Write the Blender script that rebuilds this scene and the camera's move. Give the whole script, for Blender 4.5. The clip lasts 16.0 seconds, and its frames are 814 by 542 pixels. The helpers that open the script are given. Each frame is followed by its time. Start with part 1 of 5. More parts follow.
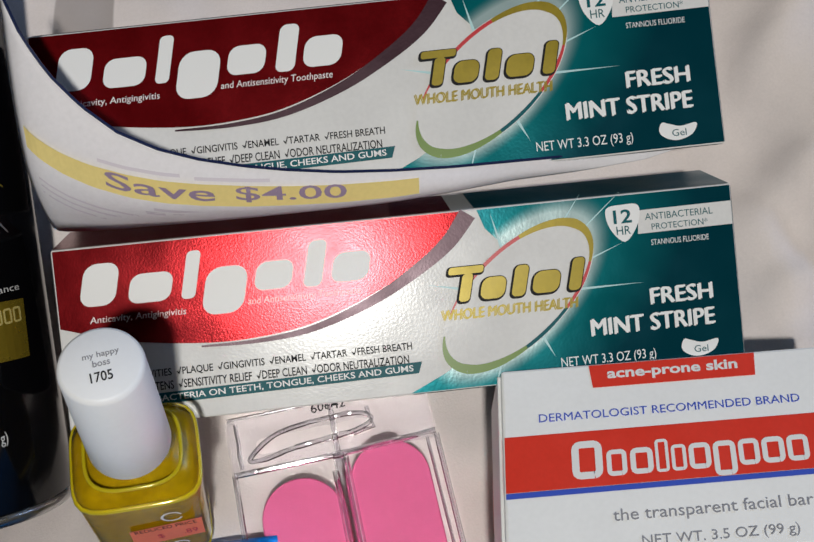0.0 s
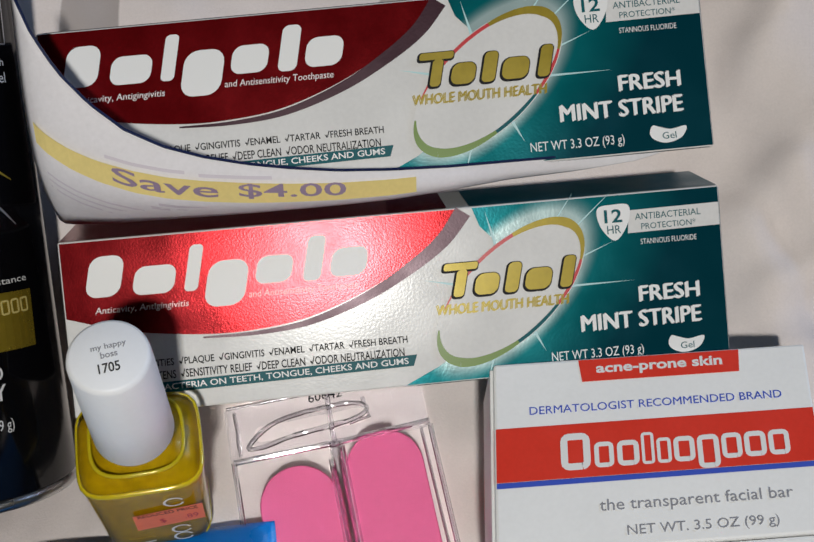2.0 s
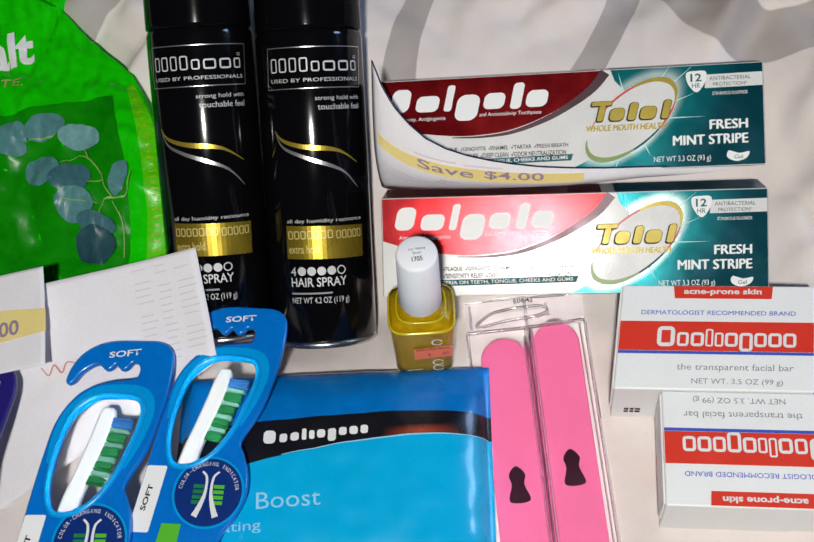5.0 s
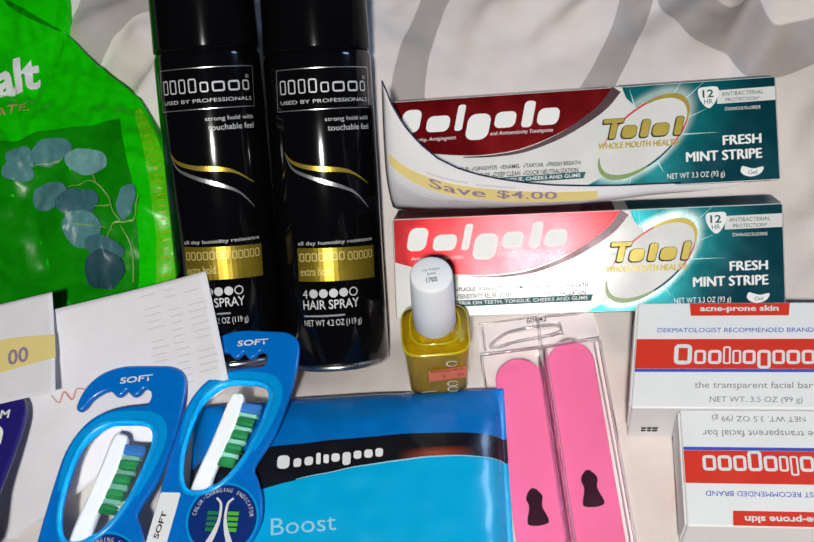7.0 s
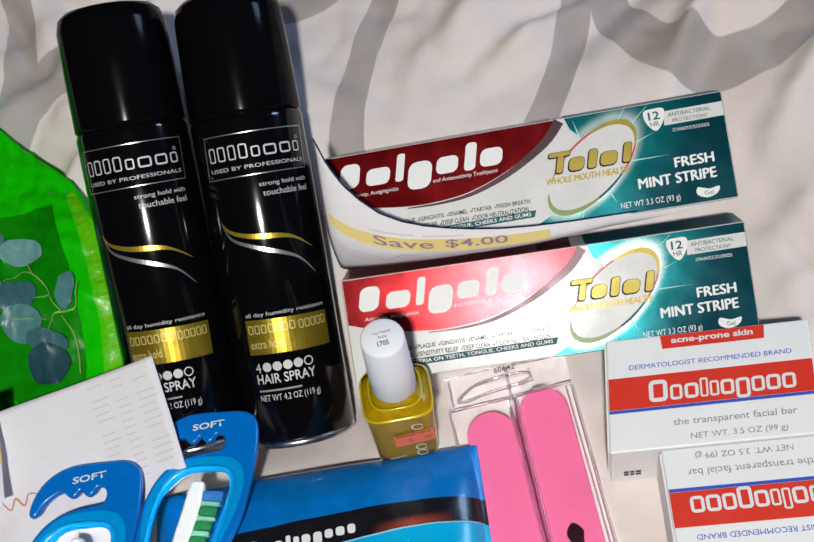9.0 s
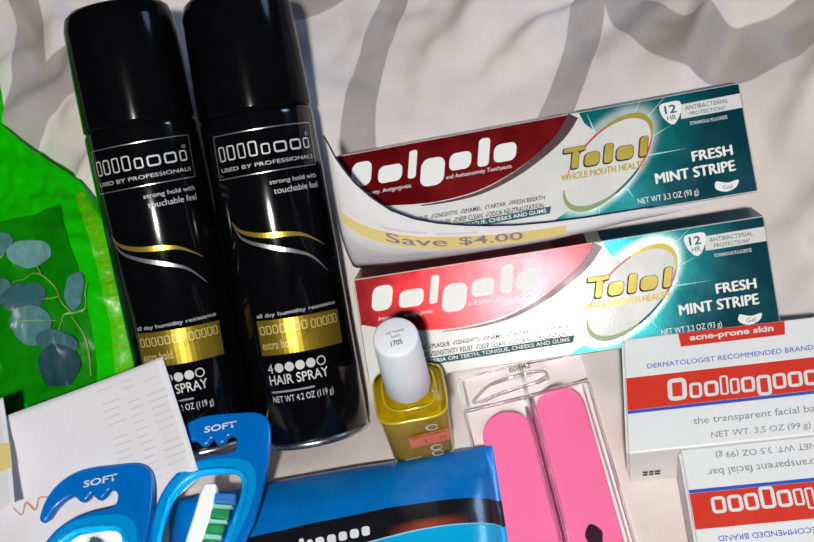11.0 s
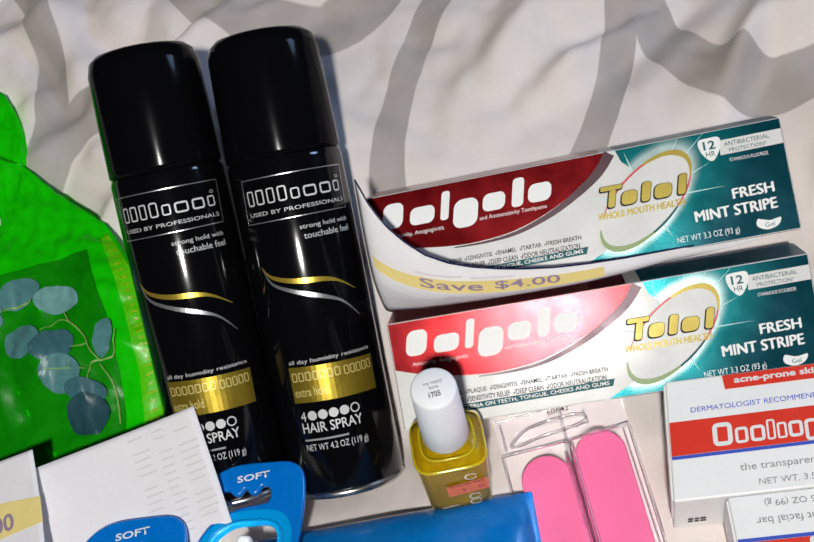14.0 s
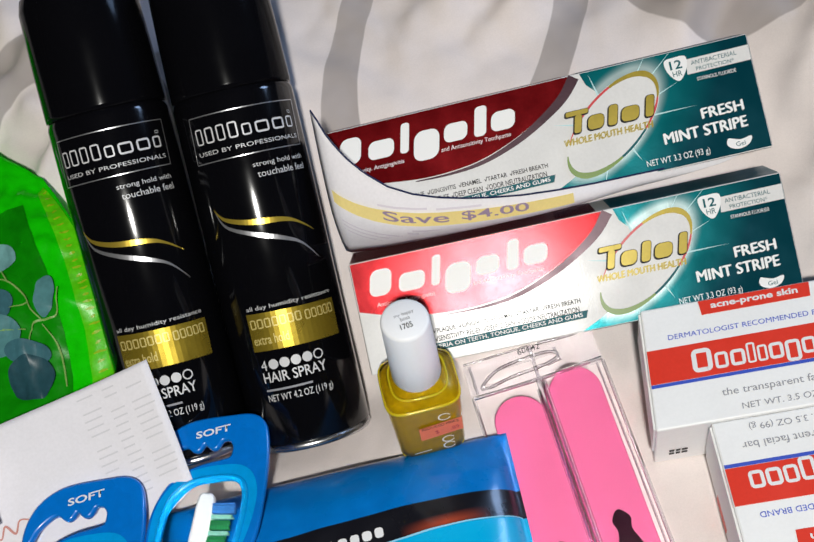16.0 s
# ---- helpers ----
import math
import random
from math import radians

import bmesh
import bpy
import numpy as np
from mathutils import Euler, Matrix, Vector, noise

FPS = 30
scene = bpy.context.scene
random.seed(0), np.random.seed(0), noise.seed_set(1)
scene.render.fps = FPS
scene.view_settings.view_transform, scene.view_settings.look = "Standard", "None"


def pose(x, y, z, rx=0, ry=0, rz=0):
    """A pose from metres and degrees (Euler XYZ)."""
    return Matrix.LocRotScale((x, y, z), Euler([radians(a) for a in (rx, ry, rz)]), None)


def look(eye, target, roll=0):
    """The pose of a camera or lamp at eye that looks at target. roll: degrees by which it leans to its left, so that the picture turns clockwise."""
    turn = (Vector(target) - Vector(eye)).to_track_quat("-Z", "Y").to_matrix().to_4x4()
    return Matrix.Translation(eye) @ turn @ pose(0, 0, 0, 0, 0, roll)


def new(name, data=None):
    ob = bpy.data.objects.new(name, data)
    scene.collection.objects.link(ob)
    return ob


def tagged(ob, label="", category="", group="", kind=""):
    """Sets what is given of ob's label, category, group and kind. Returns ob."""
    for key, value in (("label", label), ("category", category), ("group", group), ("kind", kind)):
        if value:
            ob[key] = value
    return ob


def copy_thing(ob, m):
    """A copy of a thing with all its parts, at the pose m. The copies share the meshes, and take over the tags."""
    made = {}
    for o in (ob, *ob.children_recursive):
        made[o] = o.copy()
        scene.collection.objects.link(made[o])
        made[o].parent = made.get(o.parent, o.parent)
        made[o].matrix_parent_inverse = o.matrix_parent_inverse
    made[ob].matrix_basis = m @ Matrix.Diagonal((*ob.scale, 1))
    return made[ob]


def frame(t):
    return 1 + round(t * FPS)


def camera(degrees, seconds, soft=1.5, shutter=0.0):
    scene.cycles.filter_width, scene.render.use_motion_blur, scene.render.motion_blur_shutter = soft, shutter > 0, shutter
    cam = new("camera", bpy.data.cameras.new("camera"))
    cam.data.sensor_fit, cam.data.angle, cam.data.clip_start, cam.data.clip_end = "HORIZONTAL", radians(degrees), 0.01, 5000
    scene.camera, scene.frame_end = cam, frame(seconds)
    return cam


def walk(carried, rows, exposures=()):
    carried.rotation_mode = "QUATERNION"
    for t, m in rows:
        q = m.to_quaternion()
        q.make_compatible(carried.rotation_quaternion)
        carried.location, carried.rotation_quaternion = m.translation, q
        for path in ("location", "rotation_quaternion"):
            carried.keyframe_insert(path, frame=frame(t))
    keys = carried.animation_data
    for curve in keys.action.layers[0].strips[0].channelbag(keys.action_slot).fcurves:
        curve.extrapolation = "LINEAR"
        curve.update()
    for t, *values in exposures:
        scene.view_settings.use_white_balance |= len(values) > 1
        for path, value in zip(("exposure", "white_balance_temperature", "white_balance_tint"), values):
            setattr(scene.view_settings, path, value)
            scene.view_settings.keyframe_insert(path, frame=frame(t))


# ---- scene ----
cam = camera(40.14, 16.0, soft=1.5, shutter=0.0)
PATH = [
    (0, pose(0.0719, -0.0993, 0.2754, 28.16, 0.08, -4.41)),
    (0.5, pose(0.0715, -0.0981, 0.2768, 27.72, -0.06, -4.18)),
    (1, pose(0.0694, -0.0997, 0.2751, 27.86, -0.46, -4.14)),
    (1.5, pose(0.0689, -0.0997, 0.2759, 27.87, -0.37, -3.94)),
    (2, pose(0.0711, -0.1008, 0.2836, 27.40, -0.53, -3.95)),
    (2.5, pose(0.0816, -0.1189, 0.3206, 27.60, -0.28, -3.86)),
    (3, pose(0.0802, -0.1659, 0.3697, 29.12, 0.89, -1.81)),
    (3.5, pose(0.0719, -0.2003, 0.4329, 27.34, 4.29, 2.57)),
    (4, pose(0.075, -0.2096, 0.4496, 26.94, 6.86, 4.28)),
    (4.2, pose(0.0774, -0.2103, 0.4525, 27.03, 6.84, 4.33)),
    (6.3, pose(0.0728, -0.2134, 0.4554, 28.74, 6.66, 4.47)),
    (6.5, pose(0.0707, -0.2099, 0.4571, 28.56, 6.94, 4.36)),
    (7, pose(0.0706, -0.2099, 0.4515, 28.68, 7.05, 3.67)),
    (7.5, pose(0.0758, -0.1969, 0.435, 28.87, 7.59, 1.03)),
    (8, pose(0.0812, -0.1943, 0.4326, 29.33, 8.28, -0.21)),
    (8.5, pose(0.0837, -0.1938, 0.4387, 30.24, 9.01, -1.2)),
    (9, pose(0.0842, -0.1911, 0.4341, 29.76, 9.69, -1.93)),
    (11.5, pose(0.0828, -0.1859, 0.4242, 29.67, 10.5, -2.12)),
    (12, pose(0.0839, -0.1795, 0.4181, 29.56, 10.43, -2.42)),
    (12.5, pose(0.0856, -0.1788, 0.4238, 29.81, 10.85, -2.58)),
    (13, pose(0.0849, -0.1728, 0.4259, 29.58, 10.73, -2.74)),
    (13.5, pose(0.0821, -0.1682, 0.4181, 29.59, 10.72, -2.76)),
    (14, pose(0.077, -0.1708, 0.4283, 30.01, 11.72, -2.44)),
    (14.5, pose(0.0712, -0.1704, 0.425, 31.58, 11.79, -4.56)),
    (15, pose(0.0652, -0.1737, 0.42, 30.18, 10.82, -5.82)),
    (15.5, pose(0.0654, -0.1762, 0.419, 29.39, 11.11, -6.08)),
    (16, pose(0.0593, -0.1806, 0.4021, 29.35, 9.75, -6.13)),
]
EXPOSURES = [(0, -0.28), (2.5, -0.32), (3.5, 0.05), (7, 0.06), (11.5, 0.12), (16, 0.17)]
walk(cam, PATH, EXPOSURES)

# ---- light ----
world = bpy.data.worlds.new("room_air")
scene.world = world
world.use_nodes = True
world.node_tree.nodes["Background"].inputs[0].default_value = (0.55, 0.62, 0.75, 1)
world.node_tree.nodes["Background"].inputs[1].default_value = 0.03


def lamp(name, eye, target, size, power, color):
    data = bpy.data.lights.new(name, "AREA")
    data.shape, data.size, data.energy, data.color = "DISK", size, power, color
    ob = new(name, data)
    ob.matrix_world = look(eye, target)
    return ob


lamp("hand_lamp", (0.085, -0.440, 0.800), (0.05, 0.04, 0.03), 0.045, 6.3, (0.98, 0.965, 0.91))
lamp("window_light", (1.75, 0.75, 0.90), (0.0, 0.1, 0.0), 0.5, 11, (0.42, 0.62, 1.0))

# ---- helpers for building ----
TILT = pose(0, 0, 0.024, -45, 0, 0)      # the slope on which boxes and cans lean


def material(name, color, rough=0.5, metal=0.0, coat=0.0, grain=0.0, grain_scale=900, bump=0.0, bump_scale=700, trans=0.0, ior=1.45, alpha=1.0, sheen=0.0, spec=0.5):
    m = bpy.data.materials.new(name)
    m.use_nodes = True
    nt = m.node_tree
    b = nt.nodes["Principled BSDF"]
    b.inputs["Base Color"].default_value = (*color, 1)
    b.inputs["Roughness"].default_value = rough
    b.inputs["Metallic"].default_value = metal
    b.inputs["Coat Weight"].default_value = coat
    b.inputs["Coat Roughness"].default_value = 0.12
    b.inputs["Transmission Weight"].default_value = trans
    b.inputs["IOR"].default_value = ior
    b.inputs["Alpha"].default_value = alpha
    b.inputs["Sheen Weight"].default_value = sheen
    b.inputs["Specular IOR Level"].default_value = spec
    co = nt.nodes.new("ShaderNodeTexCoord")
    if grain:
        big, fine = nt.nodes.new("ShaderNodeTexNoise"), nt.nodes.new("ShaderNodeTexNoise")
        big.inputs["Scale"].default_value, fine.inputs["Scale"].default_value = grain_scale / 12, grain_scale
        big.inputs["Detail"].default_value = 4
        add = nt.nodes.new("ShaderNodeMath")
        nt.links.new(co.outputs["Object"], big.inputs["Vector"])
        nt.links.new(co.outputs["Object"], fine.inputs["Vector"])
        nt.links.new(big.outputs["Fac"], add.inputs[0])
        nt.links.new(fine.outputs["Fac"], add.inputs[1])
        mr = nt.nodes.new("ShaderNodeMapRange")
        mr.inputs["From Min"].default_value, mr.inputs["From Max"].default_value = 0.6, 1.4
        mr.inputs["To Min"].default_value, mr.inputs["To Max"].default_value = 1 - grain, 1 + grain
        nt.links.new(add.outputs[0], mr.inputs["Value"])
        mul = nt.nodes.new("ShaderNodeVectorMath")
        mul.operation = "SCALE"
        mul.inputs[0].default_value = color
        nt.links.new(mr.outputs[0], mul.inputs["Scale"])
        nt.links.new(mul.outputs[0], b.inputs["Base Color"])
        rr = nt.nodes.new("ShaderNodeMapRange")
        rr.inputs["From Min"].default_value, rr.inputs["From Max"].default_value = 0.35, 0.65
        rr.inputs["To Min"].default_value, rr.inputs["To Max"].default_value = max(0.02, rough * 0.85), min(1, rough * 1.15)
        nt.links.new(big.outputs["Fac"], rr.inputs["Value"])
        nt.links.new(rr.outputs[0], b.inputs["Roughness"])
    if bump:
        n, bp = nt.nodes.new("ShaderNodeTexNoise"), nt.nodes.new("ShaderNodeBump")
        n.inputs["Scale"].default_value, n.inputs["Detail"].default_value = bump_scale, 3
        bp.inputs["Strength"].default_value, bp.inputs["Distance"].default_value = bump, 0.0004
        nt.links.new(co.outputs["Object"], n.inputs["Vector"])
        nt.links.new(n.outputs["Fac"], bp.inputs["Height"])
        nt.links.new(bp.outputs[0], b.inputs["Normal"])
    return m


def math_node(nt, op, a, b=None, clamp=False):
    n = nt.nodes.new("ShaderNodeMath")
    n.operation, n.use_clamp = op, clamp
    for i, v in enumerate((a, b)):
        if v is None:
            continue
        if isinstance(v, (int, float)):
            n.inputs[i].default_value = v
        else:
            nt.links.new(v, n.inputs[i])
    return n.outputs[0]


def mix_color(nt, fac, a, b):
    n = nt.nodes.new("ShaderNodeMix")
    n.data_type = "RGBA"
    for key, v in ((0, fac), (6, a), (7, b)):
        if isinstance(v, tuple):
            n.inputs[key].default_value = (*v, 1)
        elif isinstance(v, (int, float)):
            n.inputs[key].default_value = v
        else:
            nt.links.new(v, n.inputs[key])
    return n.outputs[2]


def thing(name, m, label, category, group=""):
    ob = new(name)
    ob.empty_display_size = 0.01
    ob.matrix_world = m
    return tagged(ob, label, category, group)


def part(name, bm, mat, parent, label="", smooth=False):
    me = bpy.data.meshes.new(name)
    bm.normal_update()
    bm.to_mesh(me)
    bm.free()
    if smooth:
        for p in me.polygons:
            p.use_smooth = True
    me.materials.append(mat)
    ob = new(name, me)
    if parent:
        ob.parent = parent
    if mat.name in ("clear_blister_plastic", "greyish_clear_window", "bottle_glass", "thick_clear_plastic", "crumpled_clear_film"):
        ob.visible_shadow = False
    if label:
        ob["label"] = label
    return ob


def box_bm(x0, x1, y0, y1, z0, z1, bevel=0.0006, segments=2):
    bm = bmesh.new()
    bmesh.ops.create_cube(bm, size=1)
    for v in bm.verts:
        v.co = ((x0 + x1) / 2 + v.co.x * (x1 - x0), (y0 + y1) / 2 + v.co.y * (y1 - y0), (z0 + z1) / 2 + v.co.z * (z1 - z0))
    if bevel:
        bmesh.ops.bevel(bm, geom=bm.edges[:], offset=bevel, segments=segments, affect="EDGES", profile=0.5)
    return bm


def lathe_bm(profile, n=64):
    """Rings of (radius, height) turned round z."""
    bm = bmesh.new()
    rings = [[bm.verts.new((r * math.sin(2 * math.pi * i / n), -r * math.cos(2 * math.pi * i / n), z)) for i in range(n)] for r, z in profile]
    for a, b in zip(rings, rings[1:]):
        for i in range(n):
            bm.faces.new((a[i], a[(i + 1) % n], b[(i + 1) % n], b[i]))
    bm.faces.new(reversed(rings[0]))
    bm.faces.new(rings[-1])
    return bm


def smooth_line(points, steps=8, closed=False):
    """A Catmull-Rom line through the points."""
    p = [Vector((*q, 0)) for q in points]
    n = len(p)
    out = []
    for i in range(n if closed else n - 1):
        if closed:
            a, b, c, d = p[i - 1], p[i], p[(i + 1) % n], p[(i + 2) % n]
        else:
            a, b, c, d = p[max(0, i - 1)], p[i], p[i + 1], p[min(n - 1, i + 2)]
        for k in range(steps):
            t = k / steps
            q = 0.5 * ((2 * b) + (c - a) * t + (2 * a - 5 * b + 4 * c - d) * t * t + (3 * b - a - 3 * c + d) * t ** 3)
            out.append((q.x, q.y))
    if not closed:
        out.append((p[-1].x, p[-1].y))
    return out


def poly_bm(*outlines):
    """Flat faces in the (x, y) plane, one to an outline."""
    bm = bmesh.new()
    for pts in outlines:
        bm.faces.new([bm.verts.new((x, y, 0)) for x, y in pts])
    bmesh.ops.triangulate(bm, faces=bm.faces[:])
    return bm


def strip_bm(line, widths):
    """A ribbon along a line, of the given width at each end and in the middle."""
    bm = bmesh.new()
    rows, n = [], len(line)
    for i, (x, y) in enumerate(line):
        (ax, ay), (bx, by) = line[max(0, i - 1)], line[min(n - 1, i + 1)]
        d = Vector((bx - ax, by - ay)).normalized()
        w = float(np.interp(i / (n - 1), np.linspace(0, 1, len(widths)), widths)) / 2
        rows.append((bm.verts.new((x - d.y * w, y + d.x * w, 0)), bm.verts.new((x + d.y * w, y - d.x * w, 0))))
    for a, b in zip(rows, rows[1:]):
        bm.faces.new((a[0], a[1], b[1], b[0]))
    return bm


def ellipse(cx, cy, a, b, turn=0.0, n=48, start=0.0, end=360.0):
    c, s = math.cos(radians(turn)), math.sin(radians(turn))
    out = []
    for i in range(n + (0 if end - start >= 360 else 1)):
        t = radians(start + (end - start) * i / n)
        x, y = a * math.cos(t), b * math.sin(t)
        out.append((cx + x * c - y * s, cy + x * s + y * c))
    return out


def round_rect(x0, y0, x1, y1, r, n=4, lean=0.0):
    out = []
    for cx, cy, a in ((x1 - r, y0 + r, -90), (x1 - r, y1 - r, 0), (x0 + r, y1 - r, 90), (x0 + r, y0 + r, 180)):
        for i in range(n + 1):
            t = radians(a + 90 * i / n)
            x, y = cx + r * math.cos(t), cy + r * math.sin(t)
            out.append((x + lean * (y - y0), y))
    return out


def text_bm(words, x0, y0, x1, y1, lean=0.0, heavy=0.0, turn=0.0):
    """Lettering in the built-in font, fitted between the corners (x0, y0) and (x1, y1)."""
    cu = bpy.data.curves.new("lettering", "FONT")
    cu.body, cu.resolution_u, cu.offset = words, 3, heavy
    cu.align_x = "CENTER"
    ob = new("lettering", cu)
    bpy.context.view_layer.update()
    me = bpy.data.meshes.new_from_object(ob.evaluated_get(bpy.context.evaluated_depsgraph_get()))
    bm = bmesh.new()
    bm.from_mesh(me)
    bpy.data.objects.remove(ob)
    bpy.data.curves.remove(cu)
    bpy.data.meshes.remove(me)
    xs, ys = [v.co.x for v in bm.verts], [v.co.y for v in bm.verts]
    ax, bx, ay, by = min(xs), max(xs), min(ys), max(ys)
    for v in bm.verts:
        u, w = (v.co.x - ax) / (bx - ax), (v.co.y - ay) / (by - ay)
        v.co = (x0 + (x1 - x0) * u + lean * (y1 - y0) * w, y0 + (y1 - y0) * w, 0)
    if turn:
        bmesh.ops.rotate(bm, verts=bm.verts[:], cent=((x0 + x1) / 2, (y0 + y1) / 2, 0), matrix=Matrix.Rotation(radians(turn), 3, "Z"))
    return bm


def on_front(bm, lift=0.0002):
    """Lays a flat print on an upright front: x stays, y becomes height."""
    for v in bm.verts:
        v.co = (v.co.x, -lift, v.co.y)
    return bm


def thicker(bm, by=0.00022):
    """Doubles a print that is laid on a front, a little to one side, to make it heavier."""
    dup = bmesh.ops.duplicate(bm, geom=bm.verts[:] + bm.edges[:] + bm.faces[:])["geom"]
    bmesh.ops.translate(bm, verts=[g for g in dup if isinstance(g, bmesh.types.BMVert)], vec=(by, -0.00003, by * 0.5))
    return bm


def on_top(bm, lift=0.0002, height=None):
    """Lays a flat print on something's upper side."""
    for v in bm.verts:
        v.co.z = lift + (height(v.co.x, v.co.y) if height else 0)
    return bm


def sliced(bm, step=0.002, axis=0):
    """Cuts a flat print into narrow strips, so that it can bend."""
    lo, hi = min(v.co[axis] for v in bm.verts), max(v.co[axis] for v in bm.verts)
    k = math.ceil(lo / step)
    while k * step < hi:
        no = [0, 0, 0]
        no[axis] = 1
        co = [0, 0, 0]
        co[axis] = k * step
        bmesh.ops.bisect_plane(bm, geom=bm.verts[:] + bm.edges[:] + bm.faces[:], plane_co=co, plane_no=no)
        k += 1
    return bm


def on_can(bm, radius, lift=0.00025):
    """Bends a flat print round an upright cylinder, x being the arc from its front."""
    sliced(bm)
    r = radius + lift
    for v in bm.verts:
        a = v.co.x / radius
        v.co = (r * math.sin(a), -r * math.cos(a), v.co.y)
    return bm


def heights_bm(x0, x1, y0, y1, nx, ny, height, inside=None):
    """A sheet over a grid, at height(x, y)."""
    bm = bmesh.new()
    g = [[bm.verts.new((x0 + (x1 - x0) * i / nx, y0 + (y1 - y0) * j / ny, height(x0 + (x1 - x0) * i / nx, y0 + (y1 - y0) * j / ny))) for j in range(ny + 1)] for i in range(nx + 1)]
    for i in range(nx):
        for j in range(ny):
            bm.faces.new((g[i][j], g[i + 1][j], g[i + 1][j + 1], g[i][j + 1]))
    return bm


def slab_bm(outline, holes=(), thick=0.002, bevel=0.0003):
    """A flat plate with holes, with its upper side at z = thick."""
    cu = bpy.data.curves.new("plate", "CURVE")
    cu.dimensions, cu.fill_mode, cu.extrude, cu.bevel_depth, cu.bevel_resolution = "2D", "BOTH", thick / 2 - bevel, bevel, 1
    for pts in (outline, *holes):
        sp = cu.splines.new("POLY")
        sp.points.add(len(pts) - 1)
        for q, (x, y) in zip(sp.points, pts):
            q.co = (x, y, 0, 1)
        sp.use_cyclic_u = True
    ob = new("plate", cu)
    bpy.context.view_layer.update()
    me = bpy.data.meshes.new_from_object(ob.evaluated_get(bpy.context.evaluated_depsgraph_get()))
    bm = bmesh.new()
    bm.from_mesh(me)
    bpy.data.objects.remove(ob)
    bpy.data.curves.remove(cu)
    bpy.data.meshes.remove(me)
    bmesh.ops.translate(bm, verts=bm.verts[:], vec=(0, 0, thick / 2))
    return bm


def tube_bm(points, radius, n=8, closed=False):
    """A round bead along a line of 3D points."""
    bm = bmesh.new()
    p = [Vector(q) for q in points]
    rings = []
    for i, q in enumerate(p):
        a, b = (p[i - 1], p[(i + 1) % len(p)]) if closed else (p[max(0, i - 1)], p[min(len(p) - 1, i + 1)])
        d = (b - a).normalized()
        side = d.cross(Vector((0, 0, 1)))
        side = side.normalized() if side.length > 1e-4 else Vector((1, 0, 0))
        up = side.cross(d)
        rings.append([bm.verts.new(q + radius * (math.cos(2 * math.pi * k / n) * side + math.sin(2 * math.pi * k / n) * up)) for k in range(n)])
    pairs = list(zip(rings, rings[1:])) + ([(rings[-1], rings[0])] if closed else [])
    for a, b in pairs:
        for k in range(n):
            bm.faces.new((a[k], a[(k + 1) % n], b[(k + 1) % n], b[k]))
    return bm


def plain_mark(name, blobs, lean, lay, mat, parent, stroke=0.0):
    """A maker's mark as plain rounded blocks, (x0, y0, x1, y1) in millimetres each, solid or of a thin outline."""
    for r in blobs:
        a, b, c, d = (q * 0.001 for q in r)
        small = min(c - a, d - b)
        w = stroke * small
        if not stroke:
            cut = 0.07 * small
            shape = poly_bm(round_rect(a + cut, b + cut, c - cut, d - cut, small * 0.30, 5, lean))
        else:
            line = round_rect(a + w / 2, b + w / 2, c - w / 2, d - w / 2, small * 0.16, 3, lean)
            shape = strip_bm(line + line[:1], (w, w))
        part(name, lay(shape), mat, parent)


# ---- materials ----
ink_white = material("white_ink", (0.82, 0.82, 0.82), 0.45)
ink_black = material("black_ink", (0.012, 0.012, 0.014), 0.5, spec=0.12)
ink_navy = material("navy_ink", (0.012, 0.02, 0.07), 0.4, spec=0.2)
ink_grey = material("grey_ink", (0.28, 0.28, 0.31), 0.6)
ink_teal = material("teal_ink", (0.0, 0.10, 0.12), 0.4, spec=0.15)
ink_blue = material("blue_ink", (0.05, 0.10, 0.55), 0.4)
ink_gold = material("gold_ink", (0.27, 0.20, 0.006), 0.34, 0.25, grain=0.12)
ink_red = material("red_ink", (0.55, 0.02, 0.03), 0.35)
ink_green = material("green_ink", (0.12, 0.22, 0.01), 0.35)
ink_lilac = material("lilac_ink", (0.30, 0.22, 0.33), 0.6)
foil_white = material("silver_white_foil", (0.74, 0.73, 0.72), 0.19, 0.02, grain=0.05, bump=0.05, bump_scale=1500, spec=0.12)
foil_red = material("red_foil", (0.21, 0.004, 0.007), 0.19, 0.62, grain=0.16, bump=0.06, bump_scale=2400, spec=0.28)
foil_dark = material("dark_red_foil", (0.035, 0.006, 0.016), 0.34, 0.3, grain=0.1, bump=0.04, bump_scale=1800)
foil_teal_side = material("teal_foil_side", (0.0, 0.10, 0.14), 0.36, 0.35, grain=0.08, bump=0.12, bump_scale=1500)
black_gloss = material("black_gloss_lacquer", (0.003, 0.003, 0.004), 0.10, 0.0, grain=0.1, spec=0.45)
black_cap = material("black_plastic", (0.003, 0.003, 0.004), 0.13, grain=0.1, spec=0.08)
steel = material("tin_rim", (0.62, 0.62, 0.62), 0.28, 1.0, grain=0.08)
gold_band = material("gold_label", (0.50, 0.36, 0.04), 0.30, 0.75, grain=0.06)
silver_line = material("silver_line", (0.55, 0.55, 0.57), 0.3, 0.8)
gold_line = material("gold_line", (0.62, 0.45, 0.06), 0.3, 0.7)
